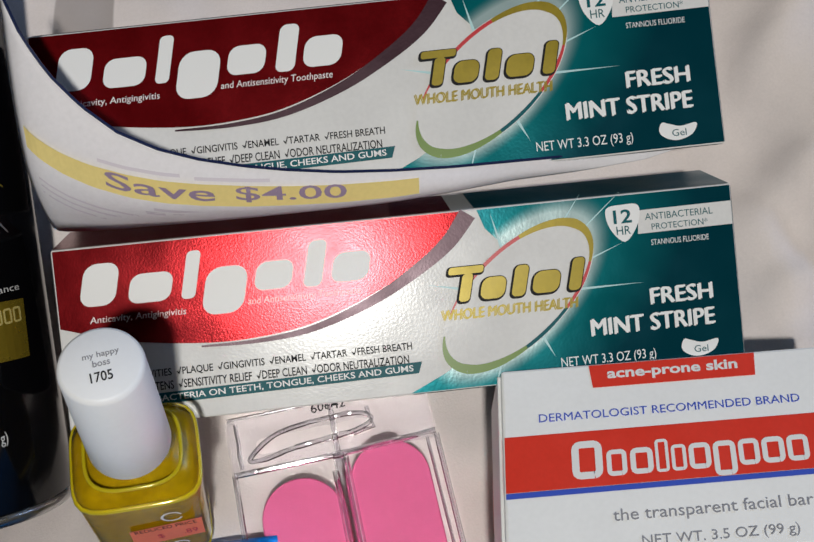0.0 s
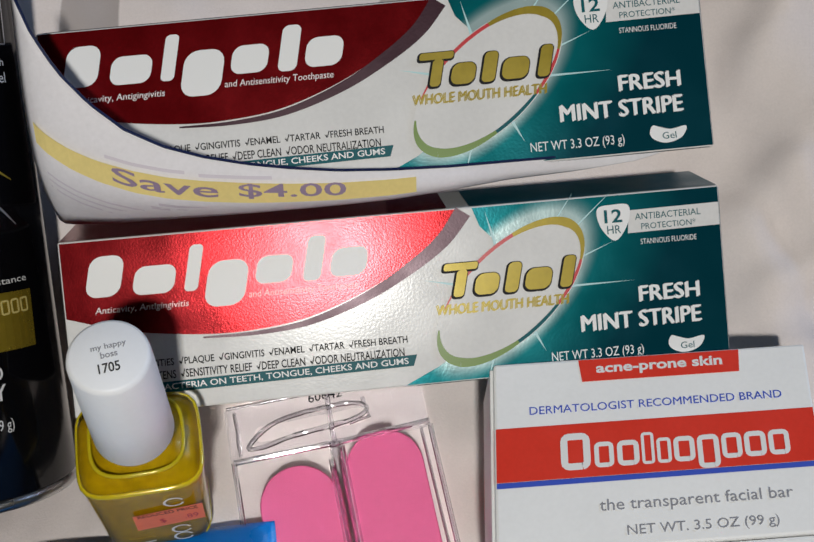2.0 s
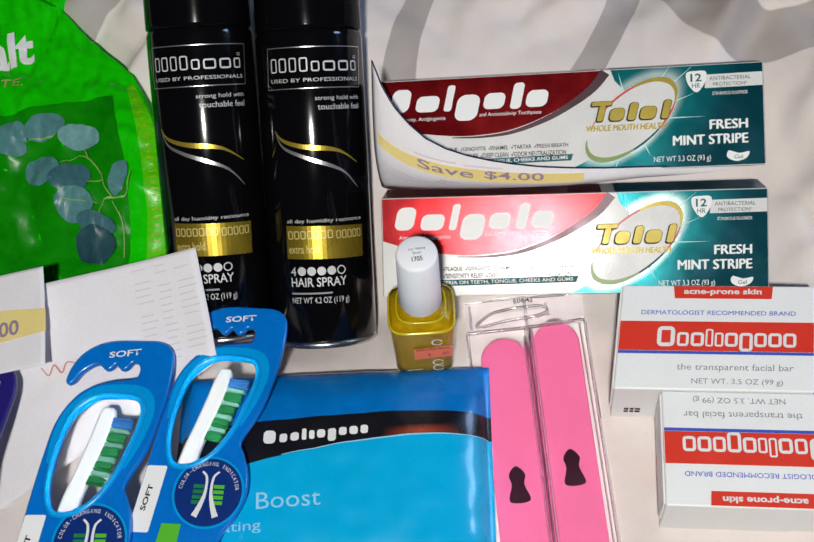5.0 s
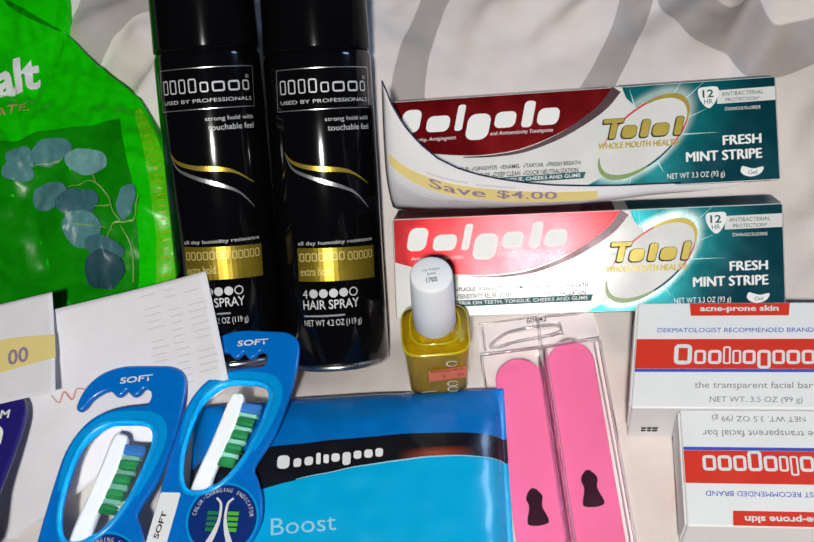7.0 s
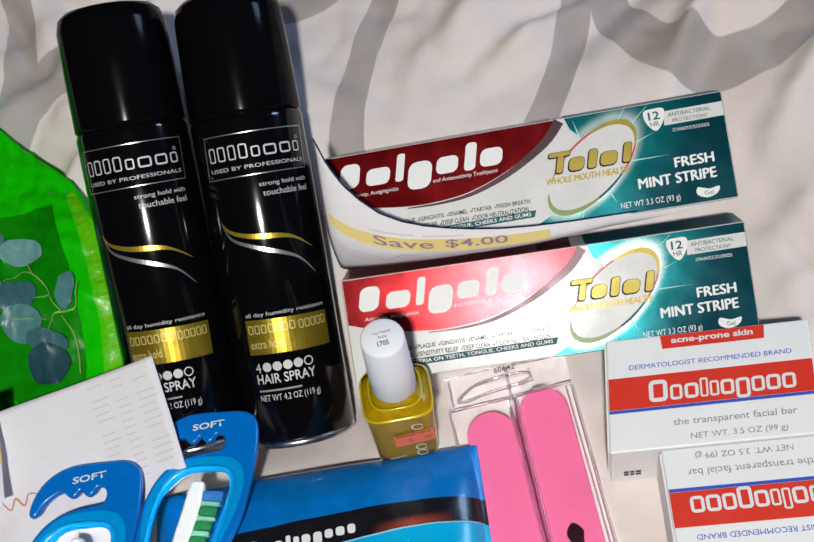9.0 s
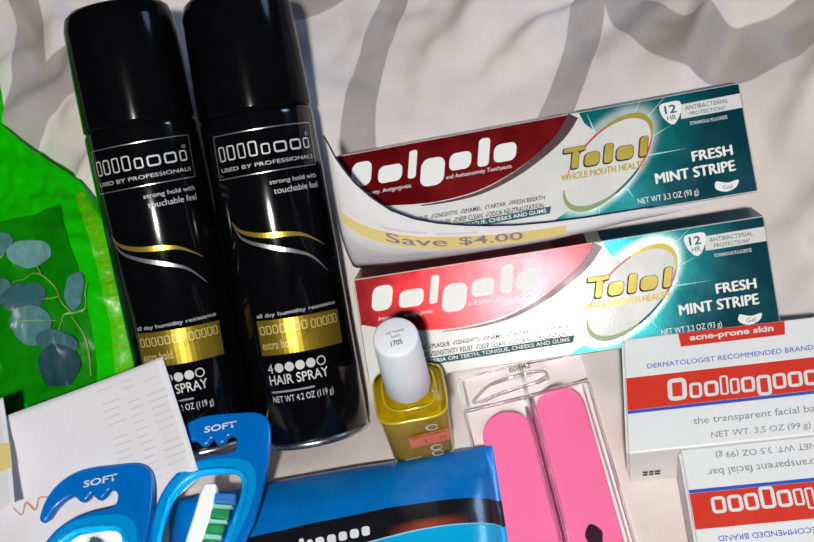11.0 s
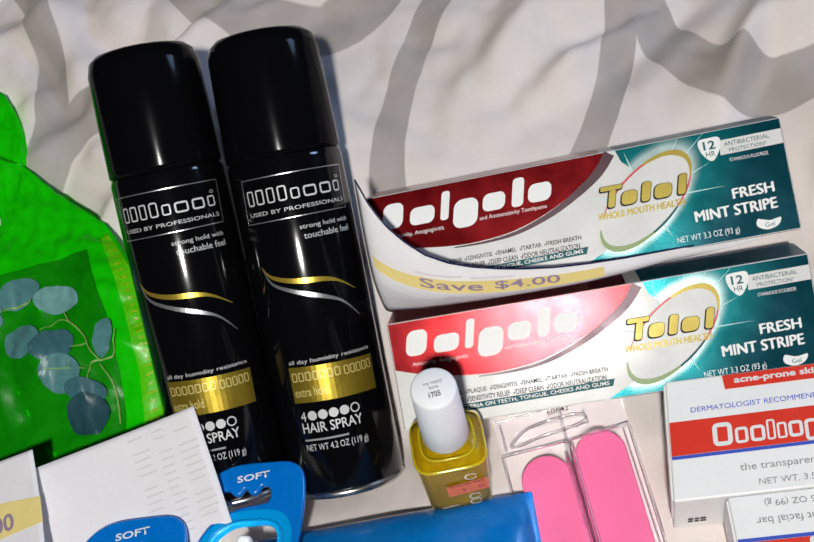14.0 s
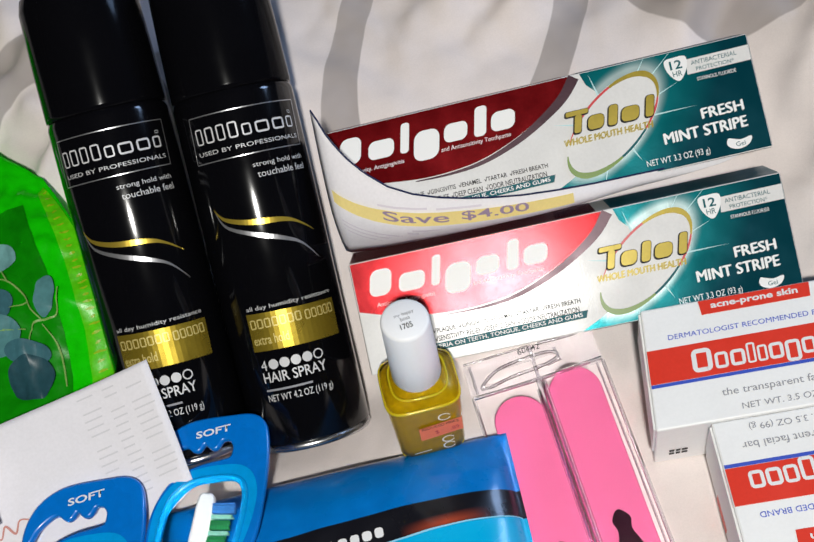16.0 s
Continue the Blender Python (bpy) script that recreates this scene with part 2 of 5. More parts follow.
gold_pale = material("pale_gold_ink", (0.70, 0.58, 0.20), 0.4, 0.3)
card_white = material("white_carton", (0.90, 0.90, 0.90), 0.42, grain=0.03, bump=0.05)
card_red = material("red_carton_print", (0.75, 0.045, 0.025), 0.4, grain=0.05)
paper_white = material("white_paper", (0.81, 0.785, 0.82), 0.75, grain=0.05, bump=0.12, bump_scale=300)
yellow_mark = material("yellow_highlight", (0.84, 0.68, 0.26), 0.7, grain=0.05)
cap_white = material("white_bottle_cap", (0.90, 0.91, 0.94), 0.42, grain=0.02)
lacquer = material("golden_nail_lacquer", (0.29, 0.190, 0.002), 0.22, 0.0, grain=0.25, grain_scale=500)
# opaque yellow in place of the light refracted at the bottle's edges
edge_glint = material("yellow_refraction_paint", (0.56, 0.45, 0.01), 0.10, 0.1, coat=0.7)
ink_can = material("thin_white_ink", (0.60, 0.60, 0.61), 0.4)
ink_cyan = material("pale_cyan_ink", (0.30, 0.66, 0.86), 0.4)
glass = material("bottle_glass", (0.95, 0.86, 0.40), 0.02, trans=1.0, ior=1.20)
orange_sticker = material("orange_price_sticker", (0.95, 0.23, 0.11), 0.55, grain=0.06)
pink = material("pink_emery_board", (0.74, 0.13, 0.30), 0.6, grain=0.07, bump=0.15, bump_scale=2500)
film_clear = material("crumpled_clear_film", (0.80, 0.80, 0.84), 0.05, trans=1.0, ior=1.25, bump=0.6, bump_scale=140)
clear = material("clear_blister_plastic", (0.86, 0.86, 0.88), 0.06, trans=1.0, ior=1.09, bump=0.35, bump_scale=200)
bead_clear = material("thick_clear_plastic", (0.70, 0.70, 0.74), 0.05, trans=1.0, ior=1.46)
blue_card = material("blue_card", (0.0, 0.17, 0.62), 0.30, coat=0.3, grain=0.10, grain_scale=300)
blue_light = material("light_blue_card", (0.0, 0.32, 0.76), 0.28, coat=0.2, grain=0.10, grain_scale=300)
blue_dark = material("dark_blue_card", (0.005, 0.03, 0.19), 0.32, coat=0.2, grain=0.1, grain_scale=300)
purple_card = material("purple_blue_card", (0.018, 0.012, 0.16), 0.32, coat=0.2, grain=0.1, grain_scale=300)
brush_white = material("white_brush_plastic", (0.78, 0.79, 0.80), 0.3)
bristle_green = material("green_bristles", (0.01, 0.20, 0.06), 0.5, grain=0.3, grain_scale=2500)
bristle_blue = material("blue_bristles", (0.03, 0.17, 0.50), 0.5, grain=0.3, grain_scale=2500)
bristle_pale = material("pale_bristles", (0.22, 0.52, 0.42), 0.5, grain=0.2, grain_scale=2500)
bright_green = material("bright_green_plastic", (0.10, 0.50, 0.03), 0.35)
window_grey = material("greyish_clear_window", (0.9, 0.92, 0.93), 0.05, trans=1.0, ior=1.1)
bag_green = material("green_plastic_film", (0.006, 0.58, 0.001), 0.22, coat=0.0, grain=0.18, grain_scale=220, bump=0.9, bump_scale=110, spec=0.38)
bag_dark = material("dark_green_print", (0.004, 0.24, 0.002), 0.28, coat=0.0, grain=0.22, grain_scale=200, bump=0.5, bump_scale=130, spec=0.25)
bag_seal = material("yellow_green_seal", (0.09, 0.58, 0.003), 0.3, coat=0.0, grain=0.2, grain_scale=500, bump=0.5, bump_scale=300)
leaf_teal = material("grey_teal_leaf_print", (0.085, 0.235, 0.25), 0.34, coat=0.0, spec=0.3, grain=0.20, grain_scale=400)
leaf_dark = material("dark_teal_leaf_print", (0.045, 0.14, 0.17), 0.34, coat=0.0, spec=0.3, grain=0.20, grain_scale=400)
leaf_pale = material("pale_teal_leaf_print", (0.17, 0.38, 0.38), 0.34, coat=0.0, spec=0.3, grain=0.20, grain_scale=400)
leaf_deep = material("deep_teal_leaf_print", (0.02, 0.07, 0.09), 0.34, coat=0.0, spec=0.3, grain=0.20, grain_scale=400)
seal_mark = material("yellow_crimp_marks", (0.30, 0.52, 0.01), 0.35, grain=0.2, grain_scale=600)
stem_green = material("pale_green_stem_print", (0.22, 0.42, 0.10), 0.4)
wall_paint = material("wall_paint", (0.07, 0.068, 0.066), 0.8, grain=0.03, grain_scale=40)

# ---- room and bed ----
PROFILE_Y = (-1.2, 0.002, 0.014, 0.048, 0.064, 0.096, 0.125, 0.17, 0.26, 1.2)
PROFILE_Z = (0.0, 0.000, -0.004, 0.014, 0.017, 0.038, 0.041, 0.045, 0.052, 0.05)


def bump_at(x, y, cx, cy, a, b, h, turn=0.0):
    c, s = math.cos(radians(turn)), math.sin(radians(turn))
    u, v = (x - cx) * c + (y - cy) * s, -(x - cx) * s + (y - cy) * c
    return h * math.exp(-(u / a) ** 2 - (v / b) ** 2)


def sheet_height(x, y):
    z = sum(float(np.interp(y + d, PROFILE_Y, PROFILE_Z)) for d in (-0.008, 0, 0.008)) / 3
    z += bump_at(x, y, -0.053, 0.005, 0.055, 0.022, -0.021)
    z += bump_at(x, y, 0.0170, -0.0206, 0.016, 0.014, 0.0061)
    z += bump_at(x, y, -0.055, 0.125, 0.04, 0.025, 0.014)
    far = max(0.0, min(1.0, (y - 0.10) / 0.05))
    z += bump_at(x, y, -0.20, 0.085, 0.090, 0.075, -0.024)
    z += far * (bump_at(x, y, 0.07, 0.185, 0.07, 0.010, 0.008, 62) + bump_at(x, y, 0.115, 0.205, 0.08, 0.008, 0.009, 35) + bump_at(x, y, -0.10, 0.26, 0.07, 0.009, 0.010, -30)
                + bump_at(x, y, -0.055, 0.215, 0.09, 0.007, 0.010, 38) + bump_at(x, y, 0.165, 0.145, 0.06, 0.010, 0.014, 40)
                + bump_at(x, y, 0.135, 0.175, 0.07, 0.012, -0.012, 42) + bump_at(x, y, 0.03, 0.13, 0.006, 0.03, 0.004, -18)
                + bump_at(x, y, -0.15, 0.155, 0.012, 0.06, -0.010, -25) + bump_at(x, y, -0.19, 0.21, 0.05, 0.01, 0.010, 20)
                + bump_at(x, y, 0.0, 0.30, 0.15, 0.02, 0.015, 10) + bump_at(x, y, 0.150, 0.131, 0.035, 0.005, 0.012, 62) + bump_at(x, y, 0.158, 0.122, 0.035, 0.006, -0.009, 62)
                + bump_at(x, y, 0.092, 0.152, 0.04, 0.006, 0.008, 34) + bump_at(x, y, 0.118, 0.178, 0.04, 0.005, -0.007, 28) + bump_at(x, y, -0.035, 0.208, 0.05, 0.006, 0.010, 24))
    z += bump_at(x, y, 0.19, 0.05, 0.02, 0.09, 0.012, -10) + bump_at(x, y, 0.178, 0.06, 0.006, 0.05, -0.004, 20)
    left = max(0.0, min(1.0, (-0.02 - x) / 0.08))
    z += far * (0.007 + 0.013 * left) * abs(noise.noise((x * 24 + y * 10, y * 20 - x * 8, 6.1))) + 0.0035 * noise.noise((x * 18, y * 14, 0.3)) * (0.4 + far) + 0.0014 * noise.noise((x * 50 + y * 30, y * 45, 1.7))
    z += far * (0.35 + left) * 0.006 * abs(noise.noise((x * 33 - y * 22, y * 30 + x * 12, 9.4))) ** 0.7
    z += far * 0.0030 * abs(noise.noise((x * 62 + y * 25, y * 48 - x * 20, 12.5))) ** 0.8 + 0.0006 * noise.noise((x * 130, y * 110 + x * 60, 2.2))
    east = max(0.0, min(1.0, (x - 0.160) / 0.02))
    z += east * (bump_at(x, y, 0.215, 0.075, 0.06, 0.007, 0.007, 35) + bump_at(x, y, 0.205, 0.035, 0.05, 0.006, 0.006, 20) + bump_at(x, y, 0.225, 0.0, 0.05, 0.008, 0.007, -15) + bump_at(x, y, 0.200, 0.110, 0.05, 0.006, 0.007, 52)
                 + bump_at(x, y, 0.230, -0.04, 0.05, 0.007, 0.006, 30) + 0.007 * abs(noise.noise((x * 30 + y * 12, y * 26, 3.3))) ** 0.7)
    west = max(0.0, min(1.0, (-0.098 - x) / 0.015)) * max(0.0, min(1.0, (y - 0.07) / 0.03))
    z += west * (bump_at(x, y, -0.125, 0.128, 0.045, 0.006, 0.011, 60) + bump_at(x, y, -0.140, 0.170, 0.03, 0.006, 0.009, 35) + bump_at(x, y, -0.118, 0.165, 0.010, 0.03, -0.010, -20))
    return z


def sheet_material():
    m = material("cotton_sheet", (0.785, 0.705, 0.68), 0.9, grain=0.05, grain_scale=1500, bump=0.25, bump_scale=1800, sheen=0.2)
    nt = m.node_tree
    b = nt.nodes["Principled BSDF"]
    co = nt.nodes.new("ShaderNodeTexCoord")
    base = b.inputs["Base Color"].links[0].from_socket
    mask = None
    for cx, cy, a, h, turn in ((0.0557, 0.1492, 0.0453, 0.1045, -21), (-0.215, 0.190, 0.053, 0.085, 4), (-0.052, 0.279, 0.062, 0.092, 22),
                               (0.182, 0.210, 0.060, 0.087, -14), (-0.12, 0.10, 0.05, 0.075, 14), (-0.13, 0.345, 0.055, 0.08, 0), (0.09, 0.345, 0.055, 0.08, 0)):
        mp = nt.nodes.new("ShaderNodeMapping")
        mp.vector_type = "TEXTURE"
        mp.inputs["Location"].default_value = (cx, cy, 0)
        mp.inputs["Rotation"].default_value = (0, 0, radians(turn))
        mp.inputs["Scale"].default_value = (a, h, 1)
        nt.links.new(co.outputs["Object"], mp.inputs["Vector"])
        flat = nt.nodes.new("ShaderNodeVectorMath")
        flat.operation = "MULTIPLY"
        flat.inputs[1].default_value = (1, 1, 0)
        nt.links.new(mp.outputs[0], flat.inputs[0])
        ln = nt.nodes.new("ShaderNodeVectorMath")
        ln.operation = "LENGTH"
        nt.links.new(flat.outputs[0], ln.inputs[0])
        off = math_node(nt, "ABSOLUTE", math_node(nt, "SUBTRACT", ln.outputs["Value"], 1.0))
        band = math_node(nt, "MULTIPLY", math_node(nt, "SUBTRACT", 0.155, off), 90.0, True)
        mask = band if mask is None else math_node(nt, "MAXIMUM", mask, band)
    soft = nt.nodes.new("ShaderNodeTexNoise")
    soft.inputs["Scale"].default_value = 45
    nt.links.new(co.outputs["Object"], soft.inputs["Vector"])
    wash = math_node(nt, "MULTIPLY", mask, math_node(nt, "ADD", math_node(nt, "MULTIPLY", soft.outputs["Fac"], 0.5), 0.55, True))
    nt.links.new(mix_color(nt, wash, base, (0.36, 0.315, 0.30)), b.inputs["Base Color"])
    return m


def whole_sheet():
    """The rumpled middle of the sheet, spread out over the mattress and hanging down at its sides."""
    bm = heights_bm(-0.45, 0.45, -0.35, 0.55, 300, 300, sheet_height)
    edges = [e for e in bm.edges if e.is_boundary]
    for step in (0, 1):
        ring = bmesh.ops.extrude_edge_only(bm, edges=edges)["geom"]
        edges = [g for g in ring if isinstance(g, bmesh.types.BMEdge) and g.is_boundary]
        for v in ring:
            if isinstance(v, bmesh.types.BMVert):
                if step == 0:
                    v.co = (v.co.x * 2.05, (v.co.y - 0.1) * 2.34 + 0.125, -0.020)
                else:
                    v.co.z = -0.26
    return bm


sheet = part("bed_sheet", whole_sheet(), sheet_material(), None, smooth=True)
tagged(sheet, "rumpled off-white cotton bed sheet with grey oval bands", "bed sheet", kind="structure")
mattress = part("mattress", box_bm(-0.9, 0.9, -0.9, 1.15, -0.30, -0.028, 0.03, 3), material("mattress_ticking", (0.7, 0.68, 0.66), 0.85, grain=0.05, grain_scale=200), None)
tagged(mattress, "thick off-white mattress under the sheet", "mattress", kind="structure")
for wall, dims in (("floor", (-2, 2, -2.3, 1.8, -0.62, -0.52)), ("ceiling", (-2, 2, -2.3, 1.8, 1.98, 2.08)), ("wall_north", (-2, 2, 1.8, 1.9, -0.52, 1.98)),
                   ("wall_south", (-2, 2, -2.4, -2.3, -0.52, 1.98)), ("wall_west", (-2.1, -2, -2.3, 1.8, -0.52, 1.98)), ("wall_east", (2, 2.1, -2.3, 1.8, -0.52, 1.98))):
    tagged(part(wall, box_bm(*dims, 0), wall_paint, None), "plain painted " + wall.split("_")[0] + " of the bedroom", wall.split("_")[0], kind="structure")
frame_ob = part("bed_base", box_bm(-0.9, 0.9, -0.9, 1.15, -0.52, -0.302, 0.01), material("bed_base_cloth", (0.2, 0.19, 0.18), 0.9, grain=0.1), None)
tagged(frame_ob, "dark cloth bed base under the mattress", "bed base", kind="structure")


# ---- toothpaste cartons ----
def teal_print():
    m = material("teal_foil_print", (0.0, 0.2, 0.25), 0.18, 0.55, grain=0.06, bump=0.04, bump_scale=1500)
    nt = m.node_tree
    b = nt.nodes["Principled BSDF"]
    co, sep = nt.nodes.new("ShaderNodeTexCoord"), nt.nodes.new("ShaderNodeSeparateXYZ")
    nt.links.new(co.outputs["Object"], sep.inputs[0])
    mp = nt.nodes.new("ShaderNodeMapping")
    mp.vector_type = "TEXTURE"
    mp.inputs["Location"].default_value = (0.1068, 0, 0.0217)
    mp.inputs["Rotation"].default_value = (0, radians(-41), 0)
    mp.inputs["Scale"].default_value = (0.0235, 1, 0.0120)
    nt.links.new(co.outputs["Object"], mp.inputs["Vector"])
    flat, ln = nt.nodes.new("ShaderNodeVectorMath"), nt.nodes.new("ShaderNodeVectorMath")
    flat.operation, ln.operation = "MULTIPLY", "LENGTH"
    flat.inputs[1].default_value = (1, 0, 1)
    nt.links.new(mp.outputs[0], flat.inputs[0])
    nt.links.new(flat.outputs[0], ln.inputs[0])
    d = math_node(nt, "SUBTRACT", ln.outputs["Value"], 1.0)
    mid = math_node(nt, "SUBTRACT", 1.0, math_node(nt, "MULTIPLY", d, 0.75), True)
    halo = math_node(nt, "SUBTRACT", 1.0, math_node(nt, "MULTIPLY", d, 4.2), True)
    halo = math_node(nt, "POWER", halo, 2.0)
    c = mix_color(nt, mid, (0.0, 0.070, 0.100), (0.0, 0.235, 0.26))
    c = mix_color(nt, halo, c, (0.62, 0.80, 0.80))
    nt.links.new(c, b.inputs["Base Color"])
    return m


foil_teal = teal_print()


def toothpaste_carton(m):
    root = thing("toothpaste_carton", m, "red, silver-white and teal foil toothpaste carton leaning on the sheet", "toothpaste box", "toothpaste cartons")
    L, H, D = 0.1602, 0.0440, 0.034
    part("carton", box_bm(0, L, 0, D, 0, H, 0.0005), foil_white, root)
    k = 0.001
    edge = smooth_line([(95.5, 43.7), (90.1, 37.0), (82.5, 31.3), (71, 24.9), (57.5, 20.0), (45, 18.2), (32.3, 18.2), (15, 20.6), (0.4, 25)], 6)
    red = [(x * k, y * k) for x, y in [(0.4, 43.7)] + edge]
    part("red_panel", on_front(poly_bm(red), 0.00012), foil_red, root, "embossed red foil panel")
    part("dark_edge", on_front(strip_bm([(x * k, (y - 0.4) * k) for x, y in smooth_line([(96.8, 43.4), (91.5, 36.8), (83.5, 30.8), (72, 24.3), (58, 19.3), (45, 17.7), (32, 17.8)], 6)], (0.0042, 0.0030, 0.0016, 0.0004)), 0.0002), foil_dark, root)
    teal = [(99, 43.7), (100.5, 39), (104, 35), (100, 20), (95, 9), (88, 4.5), (79.5, 0.4), (159.9, 0.4), (159.9, 43.7)]
    part("teal_panel", on_front(poly_bm([(x * k, y * k) for x, y in teal]), 0.00015), foil_teal, root, "teal foil panel with a bright halo")
    part("top_panel", on_top(poly_bm([(0.0985, 0.0005), (0.1599, 0.0005), (0.1599, D - 0.0005), (0.0985, D - 0.0005)]), H + 0.00015), foil_teal_side, root)
    part("top_panel", on_top(poly_bm([(0.0004, 0.0005), (0.093, 0.0005), (0.093, D - 0.0005), (0.0004, D - 0.0005)]), H + 0.00015), foil_red, root)
    bot = on_top(poly_bm([(0.08, 0.0005), (0.1599, 0.0005), (0.1599, D - 0.0005), (0.08, D - 0.0005)]), -0.00015)
    part("bottom_panel", bot, foil_teal_side, root)
    end = poly_bm([(0.0006, 0.0006), (D - 0.0006, 0.0006), (D - 0.0006, H - 0.0006), (0.0006, H - 0.0006)])
    for v in end.verts:
        v.co = (L + 0.00012, v.co.x, v.co.y)
    part("end_panel", end, foil_teal_side, root)
    end = poly_bm([(0.0006, 0.0006), (D - 0.0006, 0.0006), (D - 0.0006, H - 0.0006), (0.0006, H - 0.0006)])
    for v in end.verts:
        v.co = (-0.00012, v.co.x, v.co.y)
    part("end_panel", end, foil_dark, root)
    # maker's mark as plain slanted slabs
    mark = [(4.5, 29, 14.0, 40.5), (15.6, 28.8, 26.6, 37.0), (28.2, 29, 32.0, 41), (31.9, 24.0, 43.2, 37.0), (44.6, 28.8, 54.6, 37.0), (56.2, 28.6, 61.5, 40.8), (62.4, 28.8, 72.6, 37.4)]
    plain_mark("maker_mark", mark, 0.22, lambda b: on_front(b, 0.00035), ink_white, root)
    part("lettering", on_front(text_bm("Anticavity, Antigingivitis", 0.0072, 0.0251, 0.0292, 0.0272, 0.15), 0.0003), ink_white, root)
    part("lettering", on_front(text_bm("and Antisensitivity Toothpaste", 0.0436, 0.0258, 0.0698, 0.0280, 0.15), 0.0003), ink_white, root)
    part("lettering", on_front(text_bm("√CAVITIES  √PLAQUE  √GINGIVITIS  √ENAMEL  √TARTAR  √FRESH BREATH", 0.0155, 0.0109, 0.0807, 0.0131, 0, 0.012), 0.0003), ink_black, root)
    part("lettering", on_front(text_bm("√WHITENS  √SENSITIVITY RELIEF  √DEEP CLEAN  √ODOR NEUTRALIZATION", 0.0155, 0.0079, 0.0797, 0.0101, 0, 0.012), 0.0003), ink_black, root)
    part("teal_band", on_front(poly_bm([(0.008, 0.0043), (0.0817, 0.0052), (0.0827, 0.0080), (0.008, 0.0070)]), 0.0002), ink_teal, root)
    part("lettering", on_front(text_bm("FIGHTS BACTERIA ON TEETH, TONGUE, CHEEKS AND GUMS", 0.0115, 0.0052, 0.0805, 0.0070, 0, 0.012, 0.7), 0.0004), ink_white, root)
    # oval seal with a many-coloured rim
    c = (0.1068, 0.0217)
    part("oval_seal", on_front(poly_bm(ellipse(*c, 0.0232, 0.0116, 41, 64)), 0.00028), foil_white, root)
    for a, b, w, mat in ((-38, 62, (0.0006, 0.0024, 0.0010), ink_gold), (62, 130, (0.0009, 0.0009, 0.0003), ink_red), (148, 200, (0.0004, 0.0018, 0.0024), ink_green),
                         (200, 250, (0.0024, 0.0018, 0.0009), ink_green), (250, 285, (0.0009, 0.0009, 0.0007), ink_teal), (285, 322, (0.0007, 0.0009, 0.0006), ink_red)):
        part("rim", on_front(strip_bm(ellipse(*c, 0.0226, 0.0110, 41, 24, a, b), w), 0.00036), mat, root)
    rays = []
    for ang, r0, r1 in ((0, 1.0, 1.55), (25, 1.0, 1.35), (75, 1.0, 1.7), (110, 1.0, 1.6), (230, 1.0, 1.35), (262, 1.0, 1.5), (300, 1.0, 2.0), (325, 1.0, 1.4)):
        e0 = ellipse(*c, 0.0232 * r0, 0.0116 * r0, 41, 360)
        e1 = ellipse(*c, 0.0232 * r1, 0.0116 * r1, 41, 360)
        (ax, ay), (bx, by), tip = e0[(ang - 1) % 360], e0[(ang + 1) % 360], e1[ang]
        rays.append([(ax, ay), (bx, by), tip])
    pale = material("pale_teal_ink", (0.45, 0.68, 0.70), 0.4)
    for r in rays:
        part("ray", on_front(poly_bm(r), 0.00022), pale, root)
    seal = [(90.6, 28.2, 99.2, 30.3), (92.4, 21.4, 95.4, 28.6), (97.2, 21.2, 103.9, 27.4), (104.9, 21.3, 108.7, 29.4), (109.6, 21.3, 116.9, 27.6), (118.6, 21.4, 122.0, 29.8)]
    shadow = [(a - 0.75, b - 0.65, cc + 0.15, d + 0.25) for a, b, cc, d in seal]
    plain_mark("mark_shadow", shadow, 0.24, lambda b: on_front(b, 0.00042), ink_black, root)
    plain_mark("product_mark", seal, 0.24, lambda b: on_front(b, 0.0005), ink_gold, root)
    part("lettering", thicker(on_front(text_bm("WHOLE MOUTH HEALTH", 0.0880, 0.0172, 0.1205, 0.0198, 0.1), 0.00042), 0.00035), ink_gold, root)
    shield = smooth_line([(129.6, 40.6), (133.5, 41.4), (137.4, 40.9), (137.0, 36.4), (133.6, 32.2), (130.2, 35.8)], 5, True)
    part("shield", on_front(poly_bm([(x * k, y * k) for x, y in shield]), 0.00034), ink_white, root)
    part("lettering", on_front(text_bm("12", 0.1312, 0.0368, 0.1356, 0.0402, 0, 0.02), 0.00045), ink_teal, root)
    part("lettering", on_front(text_bm("HR", 0.1317, 0.0340, 0.1351, 0.0361), 0.00045), ink_teal, root)
    part("ribbon", on_front(poly_bm([(0.1368, 0.0338), (0.1598, 0.0340), (0.1598, 0.0398), (0.1374, 0.0396)]), 0.0003), foil_white, root)
    part("lettering", on_front(text_bm("ANTIBACTERIAL", 0.1388, 0.0370, 0.1552, 0.0387), 0.0004), ink_teal, root)
    part("lettering", on_front(text_bm("PROTECTION*", 0.1402, 0.0345, 0.1538, 0.0361), 0.0004), ink_teal, root)
    part("lettering", on_front(text_bm("STANNOUS FLUORIDE", 0.1398, 0.0307, 0.1538, 0.0321), 0.0003), ink_white, root)
    part("lettering", thicker(on_front(text_bm("FRESH", 0.1383, 0.0160, 0.1532, 0.0200), 0.0003), 0.0004), ink_white, root)
